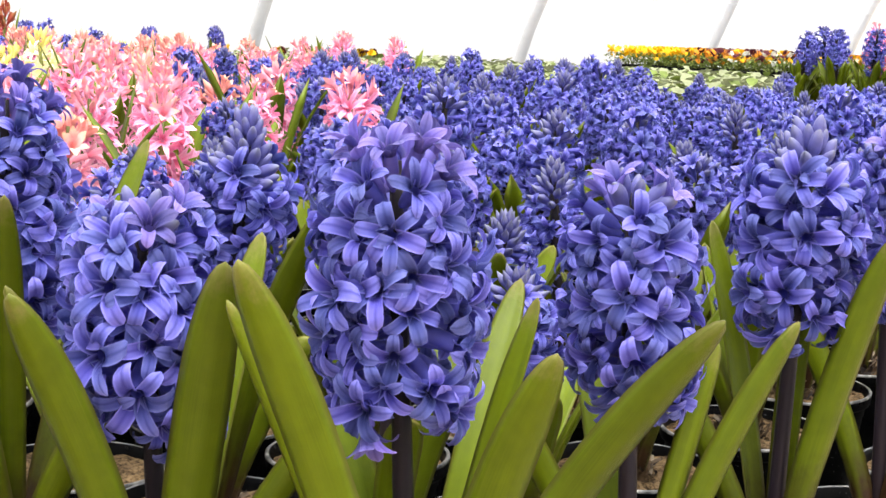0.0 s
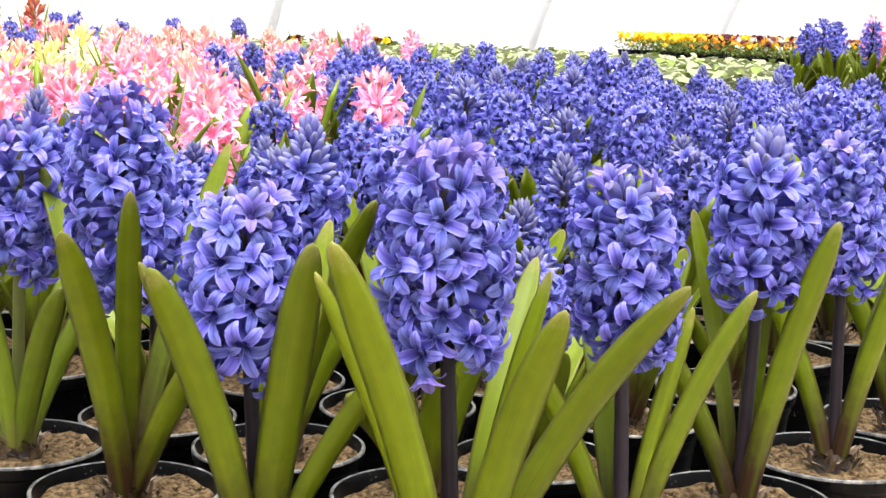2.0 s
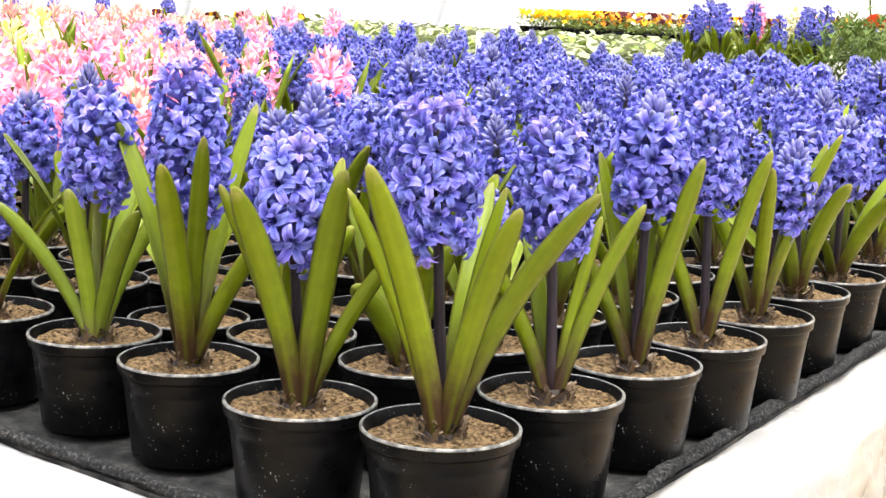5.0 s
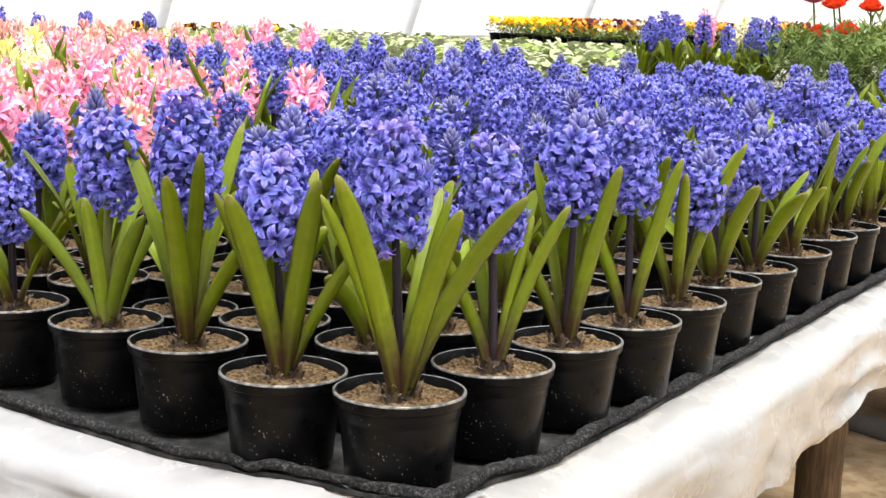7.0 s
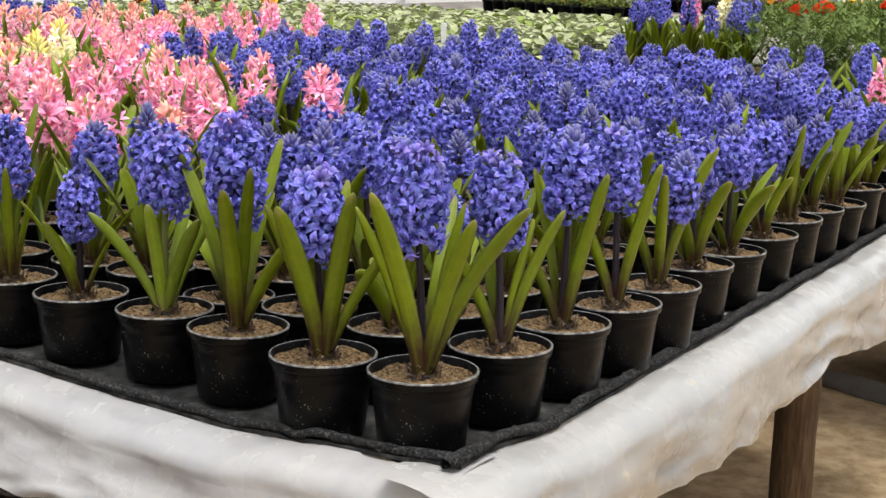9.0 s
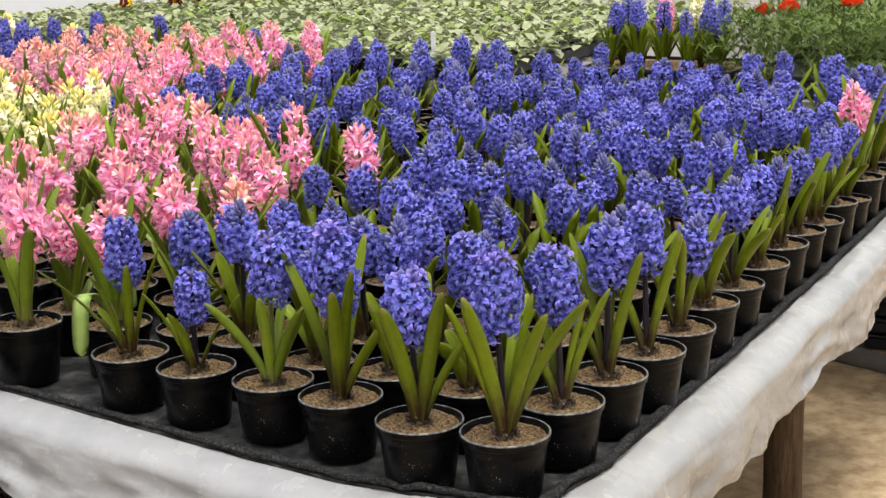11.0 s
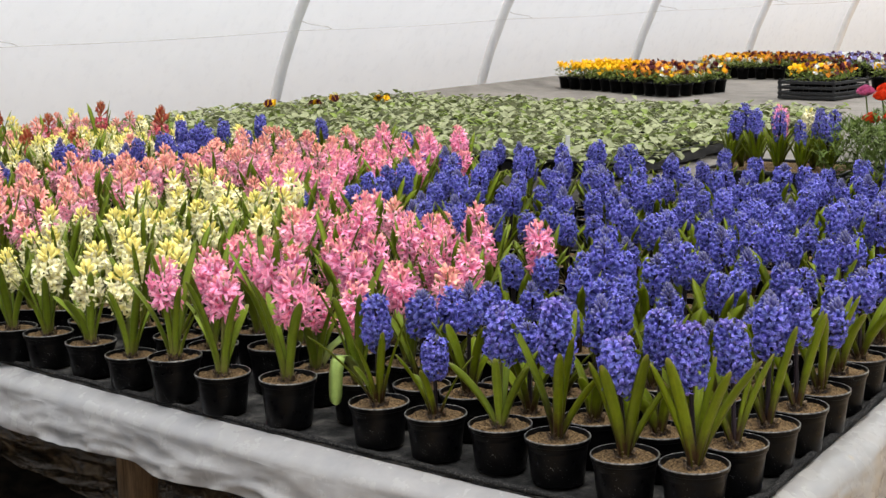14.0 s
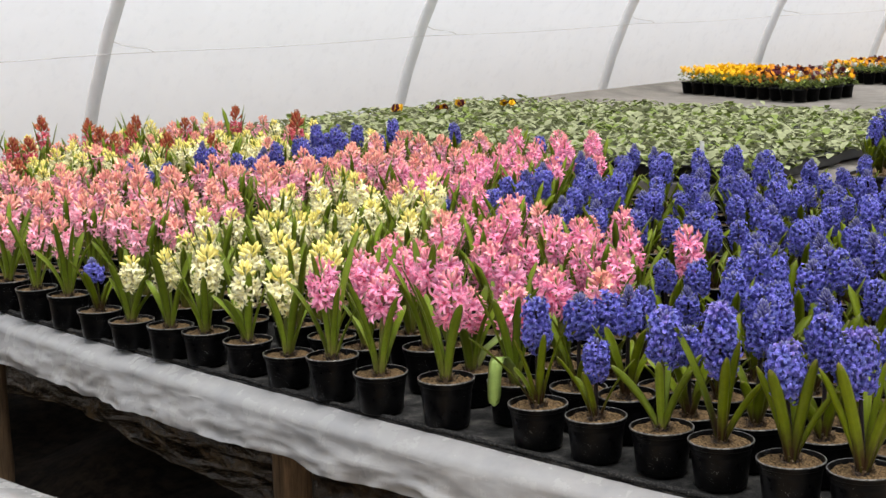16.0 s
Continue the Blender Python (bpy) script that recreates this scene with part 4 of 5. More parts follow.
corner = near_plant(0.000, 0.000, 0.198, 0.286, 0.0372, 69, [(-0.005, -0.074, 0.249, 0.0180, 0.002), (-0.054, -0.035, 0.226, 0.0119, -0.002), (0.064, -0.014, 0.225, 0.0170, 0.004), (0.088, 0.037, 0.232, 0.0176, 0.010), (0.011, 0.046, 0.227, 0.0119, 0.004), (-0.039, 0.101, 0.221, 0.0138, 0.012)], (-0.0078, -0.0070), 0.0)
droop = Vector((0.35, -0.1, -1)).to_track_quat('Z', 'X').to_matrix().to_4x4()
part("floret", FLORETS[2][0], [o for o in corner.children if o.name.startswith("flower_spike")][0], "", Matrix.Translation((-0.008, -0.020, 0.206)) @ droop @ Matrix.Scale(0.72, 4))
near_plant(-0.108, -0.016, 0.176, 0.258, 0.0405, 67, [(-0.110, -0.080, 0.225, 0.0184, 0.006), (-0.143, -0.060, 0.221, 0.0119, 0.004), (-0.062, -0.029, 0.237, 0.0189, -0.004), (-0.141, 0.059, 0.231, 0.0148, 0.006), (-0.050, 0.015, 0.183, 0.0119, 0.0)], (-0.0123, -0.0057), 0.05)
near_plant(-0.243, 0.008, 0.189, 0.292, 0.0400, 76, [(-0.186, -0.072, 0.231, 0.0170, 0.004), (-0.188, -0.031, 0.247, 0.0132, 0.004), (-0.262, 0.095, 0.259, 0.0157, 0.006), (-0.340, 0.021, 0.247, 0.0176, 0.012), (-0.167, 0.016, 0.182, 0.0148, 0.0)], (0.0003, -0.0034), 0.0)
near_plant(-0.357, 0.014, 0.188, 0.273, 0.0381, 58, [(-0.334, -0.030, 0.195, 0.0148, 0.004), (-0.427, -0.028, 0.175, 0.0138, 0.006), (-0.289, -0.001, 0.181, 0.0148, 0.006), (-0.378, 0.075, 0.191, 0.0138, 0.006), (-0.310, 0.059, 0.192, 0.0130, 0.006)], (0.006, 0), 0.05, label="violet-blue hyacinth with loose florets in a black plastic pot", green=True)
near_plant(0.003, 0.124, 0.183, 0.269, 0.0385, 62, [(0.046, 0.167, 0.209, 0.0157, 0.004), (0.024, 0.145, 0.200, 0.0119, 0.002), (-0.050, 0.095, 0.184, 0.0138, 0.004), (-0.055, 0.166, 0.195, 0.0138, 0.004)], (-0.0059, -0.0054), 0.04)
near_plant(0.001, 0.243, 0.196, 0.287, 0.0395, 62, [(0.046, 0.250, 0.236, 0.0161, 0.0), (-0.010, 0.281, 0.230, 0.0130, 0.0), (-0.046, 0.254, 0.232, 0.0130, 0.004), (-0.055, 0.196, 0.196, 0.0138, 0.006)], (0.0044, 0.0040), 0.24, label="violet-blue hyacinth with unopened grey-blue tip buds in a black pot")
near_plant(-0.002, 0.362, 0.191, 0.277, 0.0353, 64, [(0.043, 0.372, 0.234, 0.0148, 0.0), (0.014, 0.427, 0.225, 0.0138, 0.004), (-0.055, 0.337, 0.198, 0.0138, 0.004)], (-0.006, 0), 0.1)
near_plant(-0.012, 0.480, 0.159, 0.240, 0.0353, 64, [(0.049, 0.498, 0.241, 0.0148, 0.004), (0.015, 0.548, 0.227, 0.0138, 0.004), (-0.064, 0.448, 0.200, 0.0138, 0.004), (0.024, 0.417, 0.215, 0.0138, 0.004)], (0.03, 0.02), 0.3, label="short violet-blue hyacinth with a grey budded tip in a black pot")
near_plant(-0.124, 0.120, 0.189, 0.276, 0.0353, 64, [], (0, 0), 0.1, 5)
near_plant(-0.248, 0.125, 0.193, 0.282, 0.0353, 64, [(-0.173, 0.126, 0.233, 0.0148, 0.004)], (0.004, 0.02), 0.36, 4, label="violet-blue hyacinth with a tight grey-blue bud cone in a black pot")
near_plant(-0.482, 0.006, 0.142, 0.215, 0.0298, 53, [(-0.460, -0.060, 0.165, 0.0132, 0.004), (-0.535, -0.030, 0.175, 0.0132, 0.004), (-0.420, 0.030, 0.175, 0.0132, 0.004)], (0.01, -0.01), 0.05, 1, label="small violet-blue hyacinth with short leaves in a black pot", detail=1)
near_plant(-0.608, 0.010, 0.178, 0.268, 0.0344, 64, [(-0.600, -0.060, 0.200, 0.0141, 0.004), (-0.720, -0.040, 0.185, 0.0141, 0.008), (-0.550, 0.020, 0.225, 0.0150, 0.004), (-0.560, -0.030, 0.210, 0.0141, 0.004)], (0.0, 0.0), 0.05, 1, detail=1)


# ---- the other hyacinths ----
def proto_set(kind, n, detail):
    out = []
    for k in range(n):
        big = rng.uniform(0.84, 1.10)
        z0 = rng.uniform(0.150, 0.186)
        h = rng.uniform(0.070, 0.092) * (0.6 + 0.4 * big)
        root = plant_root(kind, 0, 0)
        tuft = {"blue": (0.05, 0.18, 0.08, 0.32)[k % 4], "pink": 0.22, "salmon": 0.36, "cream": 0.31, "red": 0.55}[kind]
        r = {"blue": 0.0360, "pink": 0.0388, "salmon": 0.0362, "cream": 0.0396, "red": 0.039}[kind] * (big if kind == "blue" else rng.uniform(0.9, 1.06)) * (1.12 if detail == 0 and kind in ("salmon", "red") else 1.0)
        count = {"blue": 50 if detail else 46, "pink": 33, "salmon": 31, "cream": 32, "red": 32}[kind]
        if kind in ("pink", "salmon", "cream"):
            h += 0.010
        leaves = random_leaves(5, 0.140, 0.218, 0.078) if kind == "blue" else random_leaves(6, 0.165, 0.262, 0.080)
        dress(root, kind, z0, z0 + h, r, count, leaves, (rng.uniform(-0.026, 0.026), rng.uniform(-0.026, 0.026)), tuft, None, detail)
        out.append([root, False])
    return out


PROTO = {}
for kind, n in (("blue", 9), ("pink", 6), ("salmon", 4), ("cream", 5), ("red", 3)):
    PROTO[kind, 0] = proto_set(kind, n, 0)
for kind, n in (("blue", 8), ("pink", 5), ("salmon", 3), ("cream", 4)):
    PROTO[kind, 1] = proto_set(kind, n, 1)


FAR = {}


def put_plant(kind, detail, x, y, tall=1.0):
    """detail -1: too far to tell apart, kept as a copy of meshes in the joined rest."""
    entry = rng.choice(PROTO[kind, max(detail, 0)])
    s = rng.uniform(0.88, 1.09) * tall * (1.21 if kind == "red" else (1.05 if y > 0.6 else 0.97) if kind == "pink" else 1.0) * ((1.24 if y > 1.9 else 1.14) if kind == "blue" and x < -2.2 else 1.01 if y > 0.9 else 1.0)
    m = pose(x, y, MAT_TOP, rng.uniform(-1, 1), rng.uniform(-1, 1), rng.uniform(0, 360)) @ Matrix.Diagonal((1.0, 1.0, s, 1.0))
    if detail < 0:
        FAR.setdefault(kind, []).append((entry[0], m))
    elif entry[1]:
        return copy_thing(entry[0], m)
    else:
        entry[0].matrix_basis = m
        entry[1] = True
        return entry[0]


def join_far(kind, placed):
    verts, faces, uvs, mids, mats, base = [], [], [], [], [], 0
    for root, m in placed:
        for ch in root.children:
            me = ch.data
            co = np.empty(len(me.vertices) * 3)
            me.vertices.foreach_get("co", co)
            mm = np.array(m)
            verts.append(co.reshape(-1, 3) @ mm[:3, :3].T + mm[:3, 3])
            slot = []
            for mt in me.materials:
                if mt not in mats:
                    mats.append(mt)
                slot.append(mats.index(mt))
            for p in me.polygons:
                faces.append([base + v for v in p.vertices])
                mids.append(slot[p.material_index])
            uv = np.empty(len(me.loops) * 2)
            me.uv_layers[0].data.foreach_get("uv", uv)
            uvs.append(uv)
            base += len(me.vertices)
    me = bpy.data.meshes.new("far_hyacinths")
    me.from_pydata(np.concatenate(verts).tolist(), [], faces)
    me.uv_layers.new(name="UVMap")
    me.uv_layers[0].data.foreach_set("uv", np.concatenate(uvs))
    me.polygons.foreach_set("material_index", mids)
    me.polygons.foreach_set("use_smooth", [True] * len(faces))
    for mt in mats:
        me.materials.append(mt)
    me.update()
    tagged(new("distant_hyacinths", me), "massed " + kind + " potted hyacinths standing pot to pot", "potted flowers", kind="stuff")


def kind_at(x, y):
    """Which variety stands where on the bench."""
    if y < 0.86 + 0.31 * max(0.0, -0.85 - x):
        blue = x > -0.69 - 0.055 * y
    else:
        blue = x > -1.88 - 0.08 * (y - 1.2)
    strays = min(math.hypot(x + 2.41, y - 2.27), math.hypot(x + 2.74, y - 2.30), math.hypot(x + 1.97, y - 1.99))
    if blue or strays < 0.07 or (1.03 < y < 2.4 and abs(x + 3.07 - 0.08 * math.sin(5 * y)) < 0.12):
        return "blue"
    u = rng.random()
    if x < -3.2 and y > 0.72:
        if x > -3.82:
            return "cream" if u < 0.8 else "salmon" if u < 0.95 else "red"
        return "red" if u < 0.32 else "salmon" if u < 0.75 else "cream"
    left, right = -1.90 - 0.30 * y, -1.17 - 0.52 * y
    if left < x < right and y < 1.16:
        return "cream"
    return "salmon" if x < left + 0.04 or u < 0.12 else "pink"


TAKEN = [(0.0, 0.0), (-0.108, -0.016), (-0.243, 0.008), (-0.357, 0.014), (0.003, 0.124), (0.001, 0.243), (-0.002, 0.362), (-0.012, 0.48), (-0.124, 0.12), (-0.248, 0.125), (-0.482, 0.006), (-0.608, 0.010)]
FRONT = [(-0.735, 0.105, "pink"), (-0.821, 0.012, "pink"), (-0.985, 0.010, "pink"), (-1.125, 0.022, "pink"), (-1.272, 0.038, "cream"), (-1.42, 0.060, "cream"), (-1.56, 0.062, "cream"), (-1.677, 0.056, "cream"), (-1.826, 0.064, "cream"), (-1.985, 0.090, "blue"), (-2.14, 0.112, "salmon"), (-2.295, 0.126, "salmon"), (-2.466, 0.154, "salmon")]
HANGING = None
for y in (0.62, 0.745, 0.885, 1.005, 1.125, 1.25, 1.37, 1.49, 1.61, 1.73, 1.85, 1.97, 2.09):
    x = edge_right(y) - 0.05
    put_plant("pink" if 1.55 < y < 1.65 else "blue", 1, x, y)
    TAKEN.append((x, y))
for x, y, kind in FRONT:
    made = put_plant(kind, 1, x, y, 0.85 if x == -1.985 else 1.0)
    HANGING = made if x == -0.735 else HANGING
    TAKEN.append((x, y))


def bent_leaf():
    """A long pale leaf that has folded over and hangs in front of the pots."""
    b = Build()
    rows = []
    line = [(-0.728, 0.098, 0.066), (-0.722, 0.075, 0.112), (-0.714, 0.045, 0.134), (-0.710, 0.028, 0.137), (-0.708, 0.019, 0.128), (-0.708, 0.015, 0.108), (-0.708, 0.013, 0.088), (-0.708, 0.012, 0.070), (-0.708, 0.011, 0.059), (-0.707, 0.011, 0.052)]
    for i, (x, y, z) in enumerate(line):
        w = 0.0125 * (0.7, 0.85, 1, 1, 1, 1, 1, 0.95, 0.78, 0.2)[i]
        rows.append([(x - 0.85 * w, y - 0.5 * w, z), (x + 0.0008, y - 0.0012, z), (x + 0.85 * w, y + 0.5 * w, z), (x + 0.0002, y - 0.0004, z + 0.0006)])
    b.grid(rows, True)
    return b.mesh("leaf", [LEAF_PALE])


part("leaf", bent_leaf(), HANGING, "pale limp leaf folded over and hanging down", HANGING.matrix_basis.inverted())
SPOTS = []
for r in range(0, 21):
    for c in range(34):
        x = -0.124 * c if c < 6 else -0.744 - 0.139 * (c - 6)
        y = r * 0.119 + edge_front(x) + 0.068
        loose = 0.008 if r < 4 and c < 8 else 0.018
        x += rng.uniform(-loose, loose) - (0.082 + 0.012 * y) * y * max(0.35, 1 + x / 1.2) + (0.06 * (r % 2) if c > 8 and r > 1 else 0)
        y += rng.uniform(-loose, loose)
        if y > 2.37 or x < -4.3 or any((x - a) ** 2 + (y - b) ** 2 < 0.092 ** 2 for a, b in TAKEN):
            continue
        TAKEN.append((x, y))
        SPOTS.append((x, y))
SPOTS.sort(key=lambda p: math.hypot(p[0] - 0.2, 1.15 * (p[1] + 0.3)))
for i, (x, y) in enumerate(SPOTS):
    detail = 1 if (y < 0.42 and x > -1.7) or (x > -0.2 and y < 1.0) else 0
    put_plant(kind_at(x + rng.uniform(-0.012, 0.012), y + rng.uniform(-0.012, 0.012)), detail if i < 270 else -1, x, y)
for kind, placed in FAR.items():
    join_far(kind, placed)
for entries in PROTO.values():
    for root, used in entries:
        if not used:
            for o in (*root.children_recursive, root):
                bpy.data.objects.remove(o)


# ---- seedlings, tray plants, pansies at the back ----
def tray_into(b, w, d, h, cells=(6, 4)):
    """A black cell tray: rim, outer walls, recessed cells between bars."""
    b.box((-w / 2, -d / 2, 0), (w / 2, d / 2, h * 0.8), 0, None, 0.006)
    for s in (-1, 1):
        b.box((-w / 2 - 0.006, s * d / 2 - 0.006, h * 0.8), (w / 2 + 0.006, s * d / 2 + 0.006, h), 0, None, 0.002)
        b.box((s * w / 2 - 0.006, -d / 2 + 0.007, h * 0.8), (s * w / 2 + 0.006, d / 2 - 0.007, h), 0, None, 0.002)


def seedling_field():
    b = Build()
    tray_into(b, 0.5, 0.34, 0.055)
    tray = b.mesh("seed_tray", [TRAY])
    j = 0
    for y in [2.72 + 0.352 * k for k in range(6)]:
        x = -1.88 - 0.03 * j
        while x > -4.35:
            ob = new("seed_tray", tray)
            ob.matrix_basis = pose(x, y, BACK_Z + 0.006, 0, 0, rng.uniform(-0.6, 0.6))
            tagged(ob, "black plastic cell tray full of grey-green seedlings", "tray", "seed trays")
            x -= 0.515
        j += 1
    b = Build()
    for _ in range(13500):
        y = rng.uniform(2.50, 4.66)
        x = rng.uniform(-4.58, -1.60 - 0.03 * (y - 2.6))
        h = BACK_Z + 0.050 + 0.045 * rng.random() + 0.016 * wobble(x, y, 0, 6)
        a, t, l = rng.uniform(0, 6.28), rng.uniform(-0.3, 0.75), rng.uniform(0.026, 0.052)
        m = Matrix.Translation((x, y, h)) @ Matrix.Rotation(a, 4, 'Z') @ Matrix.Rotation(-t, 4, 'Y')
        w = l * 0.33
        b.add([(0, 0, 0), (l * 0.28, -w * 0.9, 0.004), (l * 0.68, -w, 0.003), (l, 0, -0.006), (l * 0.68, w, 0.003), (l * 0.28, w * 0.9, 0.004), (l * 0.5, 0, -0.001)], [(0, 1, 6), (1, 2, 6), (2, 3, 6), (3, 4, 6), (4, 5, 6), (5, 0, 6)], None, 0 if rng.random() < 0.27 else 1, m)
    tagged(new("seedlings", b.mesh("seedlings", [SEEDLING, SEEDLING_PALE])), "dense grey-green young seedlings filling black trays", "seedlings", kind="stuff")
    b = Build()
    for x, y in ((-4.3, 3.62), (-4.1, 3.75), (-4.2, 4.0), (-3.95, 4.1)):
        for _ in range(6):
            pansy_into(b, Matrix.Translation((x + rng.uniform(-0.03, 0.03), y + rng.uniform(-0.03, 0.03), BACK_Z + 0.12)), 0.02, rng.choice((0, 0, 1)))
    tagged(new("first_blooms", b.mesh("first_blooms", [YELLOW, MAROON])), "few yellow and dark flowers among the seedlings", "flowers", kind="stuff")


def pansy_into(b, m, r, mat):
    """Five rounded petals on a tilted face."""
    m = m @ Matrix.Rotation(rng.uniform(0, 6.28), 4, 'Z') @ Matrix.Rotation(rng.uniform(0.5, 1.45), 4, 'Y')
    for k in range(5):
        a = k * 1.2566
        c = Matrix.Rotation(a, 4, 'Z')
        pts = [(0, 0, 0.002), (r * 0.55, -r * 0.55, 0), (r, -r * 0.3, -0.001), (r, r * 0.3, -0.001), (r * 0.55, r * 0.55, 0)]
        b.add(pts, [(0, 1, 2), (0, 2, 3), (0, 3, 4)], None, mat, m @ c @ Matrix.Translation((0, 0, 0.001 * k)))


def leaf_clump(b, m, n, spread, height, size, mat):
    for _ in range(n):
        a, r = rng.uniform(0, 6.28), spread * math.sqrt(rng.random())
        z = rng.uniform(0.2, 1) * height
        l = size * rng.uniform(0.6, 1.2)
        p = m @ Matrix.Translation((r * math.cos(a), r * math.sin(a), z)) @ Matrix.Rotation(a + rng.uniform(-0.8, 0.8), 4, 'Z') @ Matrix.Rotation(rng.uniform(-0.9, 0.5), 4, 'Y')
        b.add([(0, 0, 0), (l * 0.5, -l * 0.22, 0.002), (l, 0, -0.003), (l * 0.5, l * 0.22, 0.002)], [(0, 1, 2), (0, 2, 3)], None, mat, p)


PANSY_FACES = {}


def pansy_face(mat):
    """A few bloom meshes of one colour, shared by the pots in front."""
    if mat not in PANSY_FACES:
        PANSY_FACES[mat] = []
        for _ in range(3):
            b = Build()
            pansy_into(b, Matrix.Identity(4), rng.uniform(0.012, 0.0175), 0)
            PANSY_FACES[mat].append(b.mesh("bloom", [mat]))
    return rng.choice(PANSY_FACES[mat])


def pansy_pot(mats, n_flowers, name_mat, pieces=False):
    root = new("potted_pansy")
    b = Build()
    b.lathe([(0, 0), (0.034, 0), (0.044, 0.066), (0.048, 0.067), (0.048, 0.075), (0.045, 0.075), (0.043, 0.068), (0, 0.066)], 12)
    part("pot", b.mesh("pot", [POT]), root)
    b = Build()
    leaf_clump(b, Matrix.Translation((0, 0, 0.066)), 70, 0.054, 0.07, 0.032, 0)
    tagged(part("foliage", b.mesh("foliage", [SEEDLING]), root), kind="stuff")
    b = Build()
    for _ in range(n_flowers + 5 if pieces else 0):
        a, r = rng.uniform(0, 6.28), 0.055 * math.sqrt(rng.random())
        part("bloom", pansy_face(rng.choice(mats)), root, "", pose(r * math.cos(a), r * math.sin(a), 0.112 + rng.uniform(0, 0.06), 0, 0, rng.uniform(0, 360)))
    for _ in range(0 if pieces else n_flowers + 7):
        a, r = rng.uniform(0, 6.28), 0.055 * math.sqrt(rng.random())
        pansy_into(b, Matrix.Translation((r * math.cos(a), r * math.sin(a), 0.115 + rng.uniform(0, 0.04))), rng.uniform(0.013, 0.018), rng.randrange(len(mats)))
    if not pieces:
        tagged(part("bloom_cluster", b.mesh("bloom_cluster", mats), root), kind="stuff")
    return tagged(root, name_mat + " pansies in bloom in a small black pot", "potted flower", name_mat + " pansy pots")


def pansies():
    kinds = [pansy_pot([YELLOW], 12, "yellow"), pansy_pot([ORANGE, MAROON], 12, "orange and maroon"), pansy_pot([ORANGE, YELLOW, WHITE, MAROON], 11, "mixed"), pansy_pot([MAROON, WHITE, LILAC], 11, "dark and white"), pansy_pot([LILAC, WHITE, YELLOW], 11, "pale lilac"),
             pansy_pot([YELLOW], 12, "yellow", True), pansy_pot([ORANGE, MAROON], 12, "orange and maroon", True), pansy_pot([ORANGE, YELLOW, WHITE, MAROON], 11, "mixed", True)]
    used = set()

    def put(k, x, y, z=BACK_Z):
        m = pose(x, y, z + 0.003, 0, 0, rng.uniform(0, 360))
        if k in used:
            copy_thing(kinds[k], m)
        else:
            kinds[k].matrix_basis = m
            used.add(k)

    for i in range(11):
        for j in range(5):
            x, y = -4.36 + 0.105 * i + 0.02 * j, 6.50 - 0.048 * i + 0.115 * j
            put(5 if i < 6 - 0.5 * j else (6 if i < 9 else 7), x + rng.uniform(-0.01, 0.01), y + rng.uniform(-0.01, 0.01))
    for i in range(16):
        for j in range(6):
            x, y = -3.9 + 0.125 * i, 7.6 + 0.13 * j + 0.02 * i
            put((2, 1, 3, 3, 4)[(i + j) // 4 % 5], x, y)
    for i in range(12):
        for j in range(4):
            put((0, 4, 4, 3)[(i // 3 + j) % 4], -2.9 + 0.125 * i, 8.7 + 0.13 * j)
    for i in range(14):
        for j in range(2):
            put((4, 4, 0, 4)[(i // 2 + j) % 4], -2.4 + 0.12 * i, 6.9 + 0.12 * j)
    for i in range(16):
        for j in range(4):
            put((2, 0, 1, 0)[(i // 4 + j) % 4], -2.6 + 0.13 * i, 9.5 + 0.14 * j)
    crate = new("flower_crate")
    b = Build()
    b.box((-0.18, -0.2, 0), (0.18, 0.2, 0.02), 0, None, 0.004)
    part("bottom", b.mesh("bottom", [TRAY]), crate)
    for k in range(3):
        z = 0.025 + 0.03 * k
        for lo, hi in (((-0.18, -0.2, z), (0.18, -0.19, z + 0.018)), ((-0.18, 0.19, z), (0.18, 0.2, z + 0.018)), ((-0.18, -0.189, z), (-0.17, 0.189, z + 0.018)), ((0.17, -0.189, z), (0.18, 0.189, z + 0.018))):
            b = Build()
            b.box(lo, hi, 0, None, 0.002)
            part("slat", b.mesh("slat", [TRAY]), crate)
    for x in (-0.177, 0.163):
        for y in (-0.197, 0.183):
            b = Build()
            b.box((x, y, 0.0), (x + 0.014, y + 0.014, 0.112))
            part("post", b.mesh("post", [TRAY]), crate)
    crate.matrix_basis = pose(-2.47, 6.25, BACK_Z + 0.003, 0, 0, -6)
    tagged(crate, "black slatted plastic crate holding pansies", "crate")
    for i in range(3):
        for j in range(3):
            put((5, 7, 6)[i], -2.577 + 0.107 * i, 6.13 + 0.115 * j, BACK_Z + 0.022)


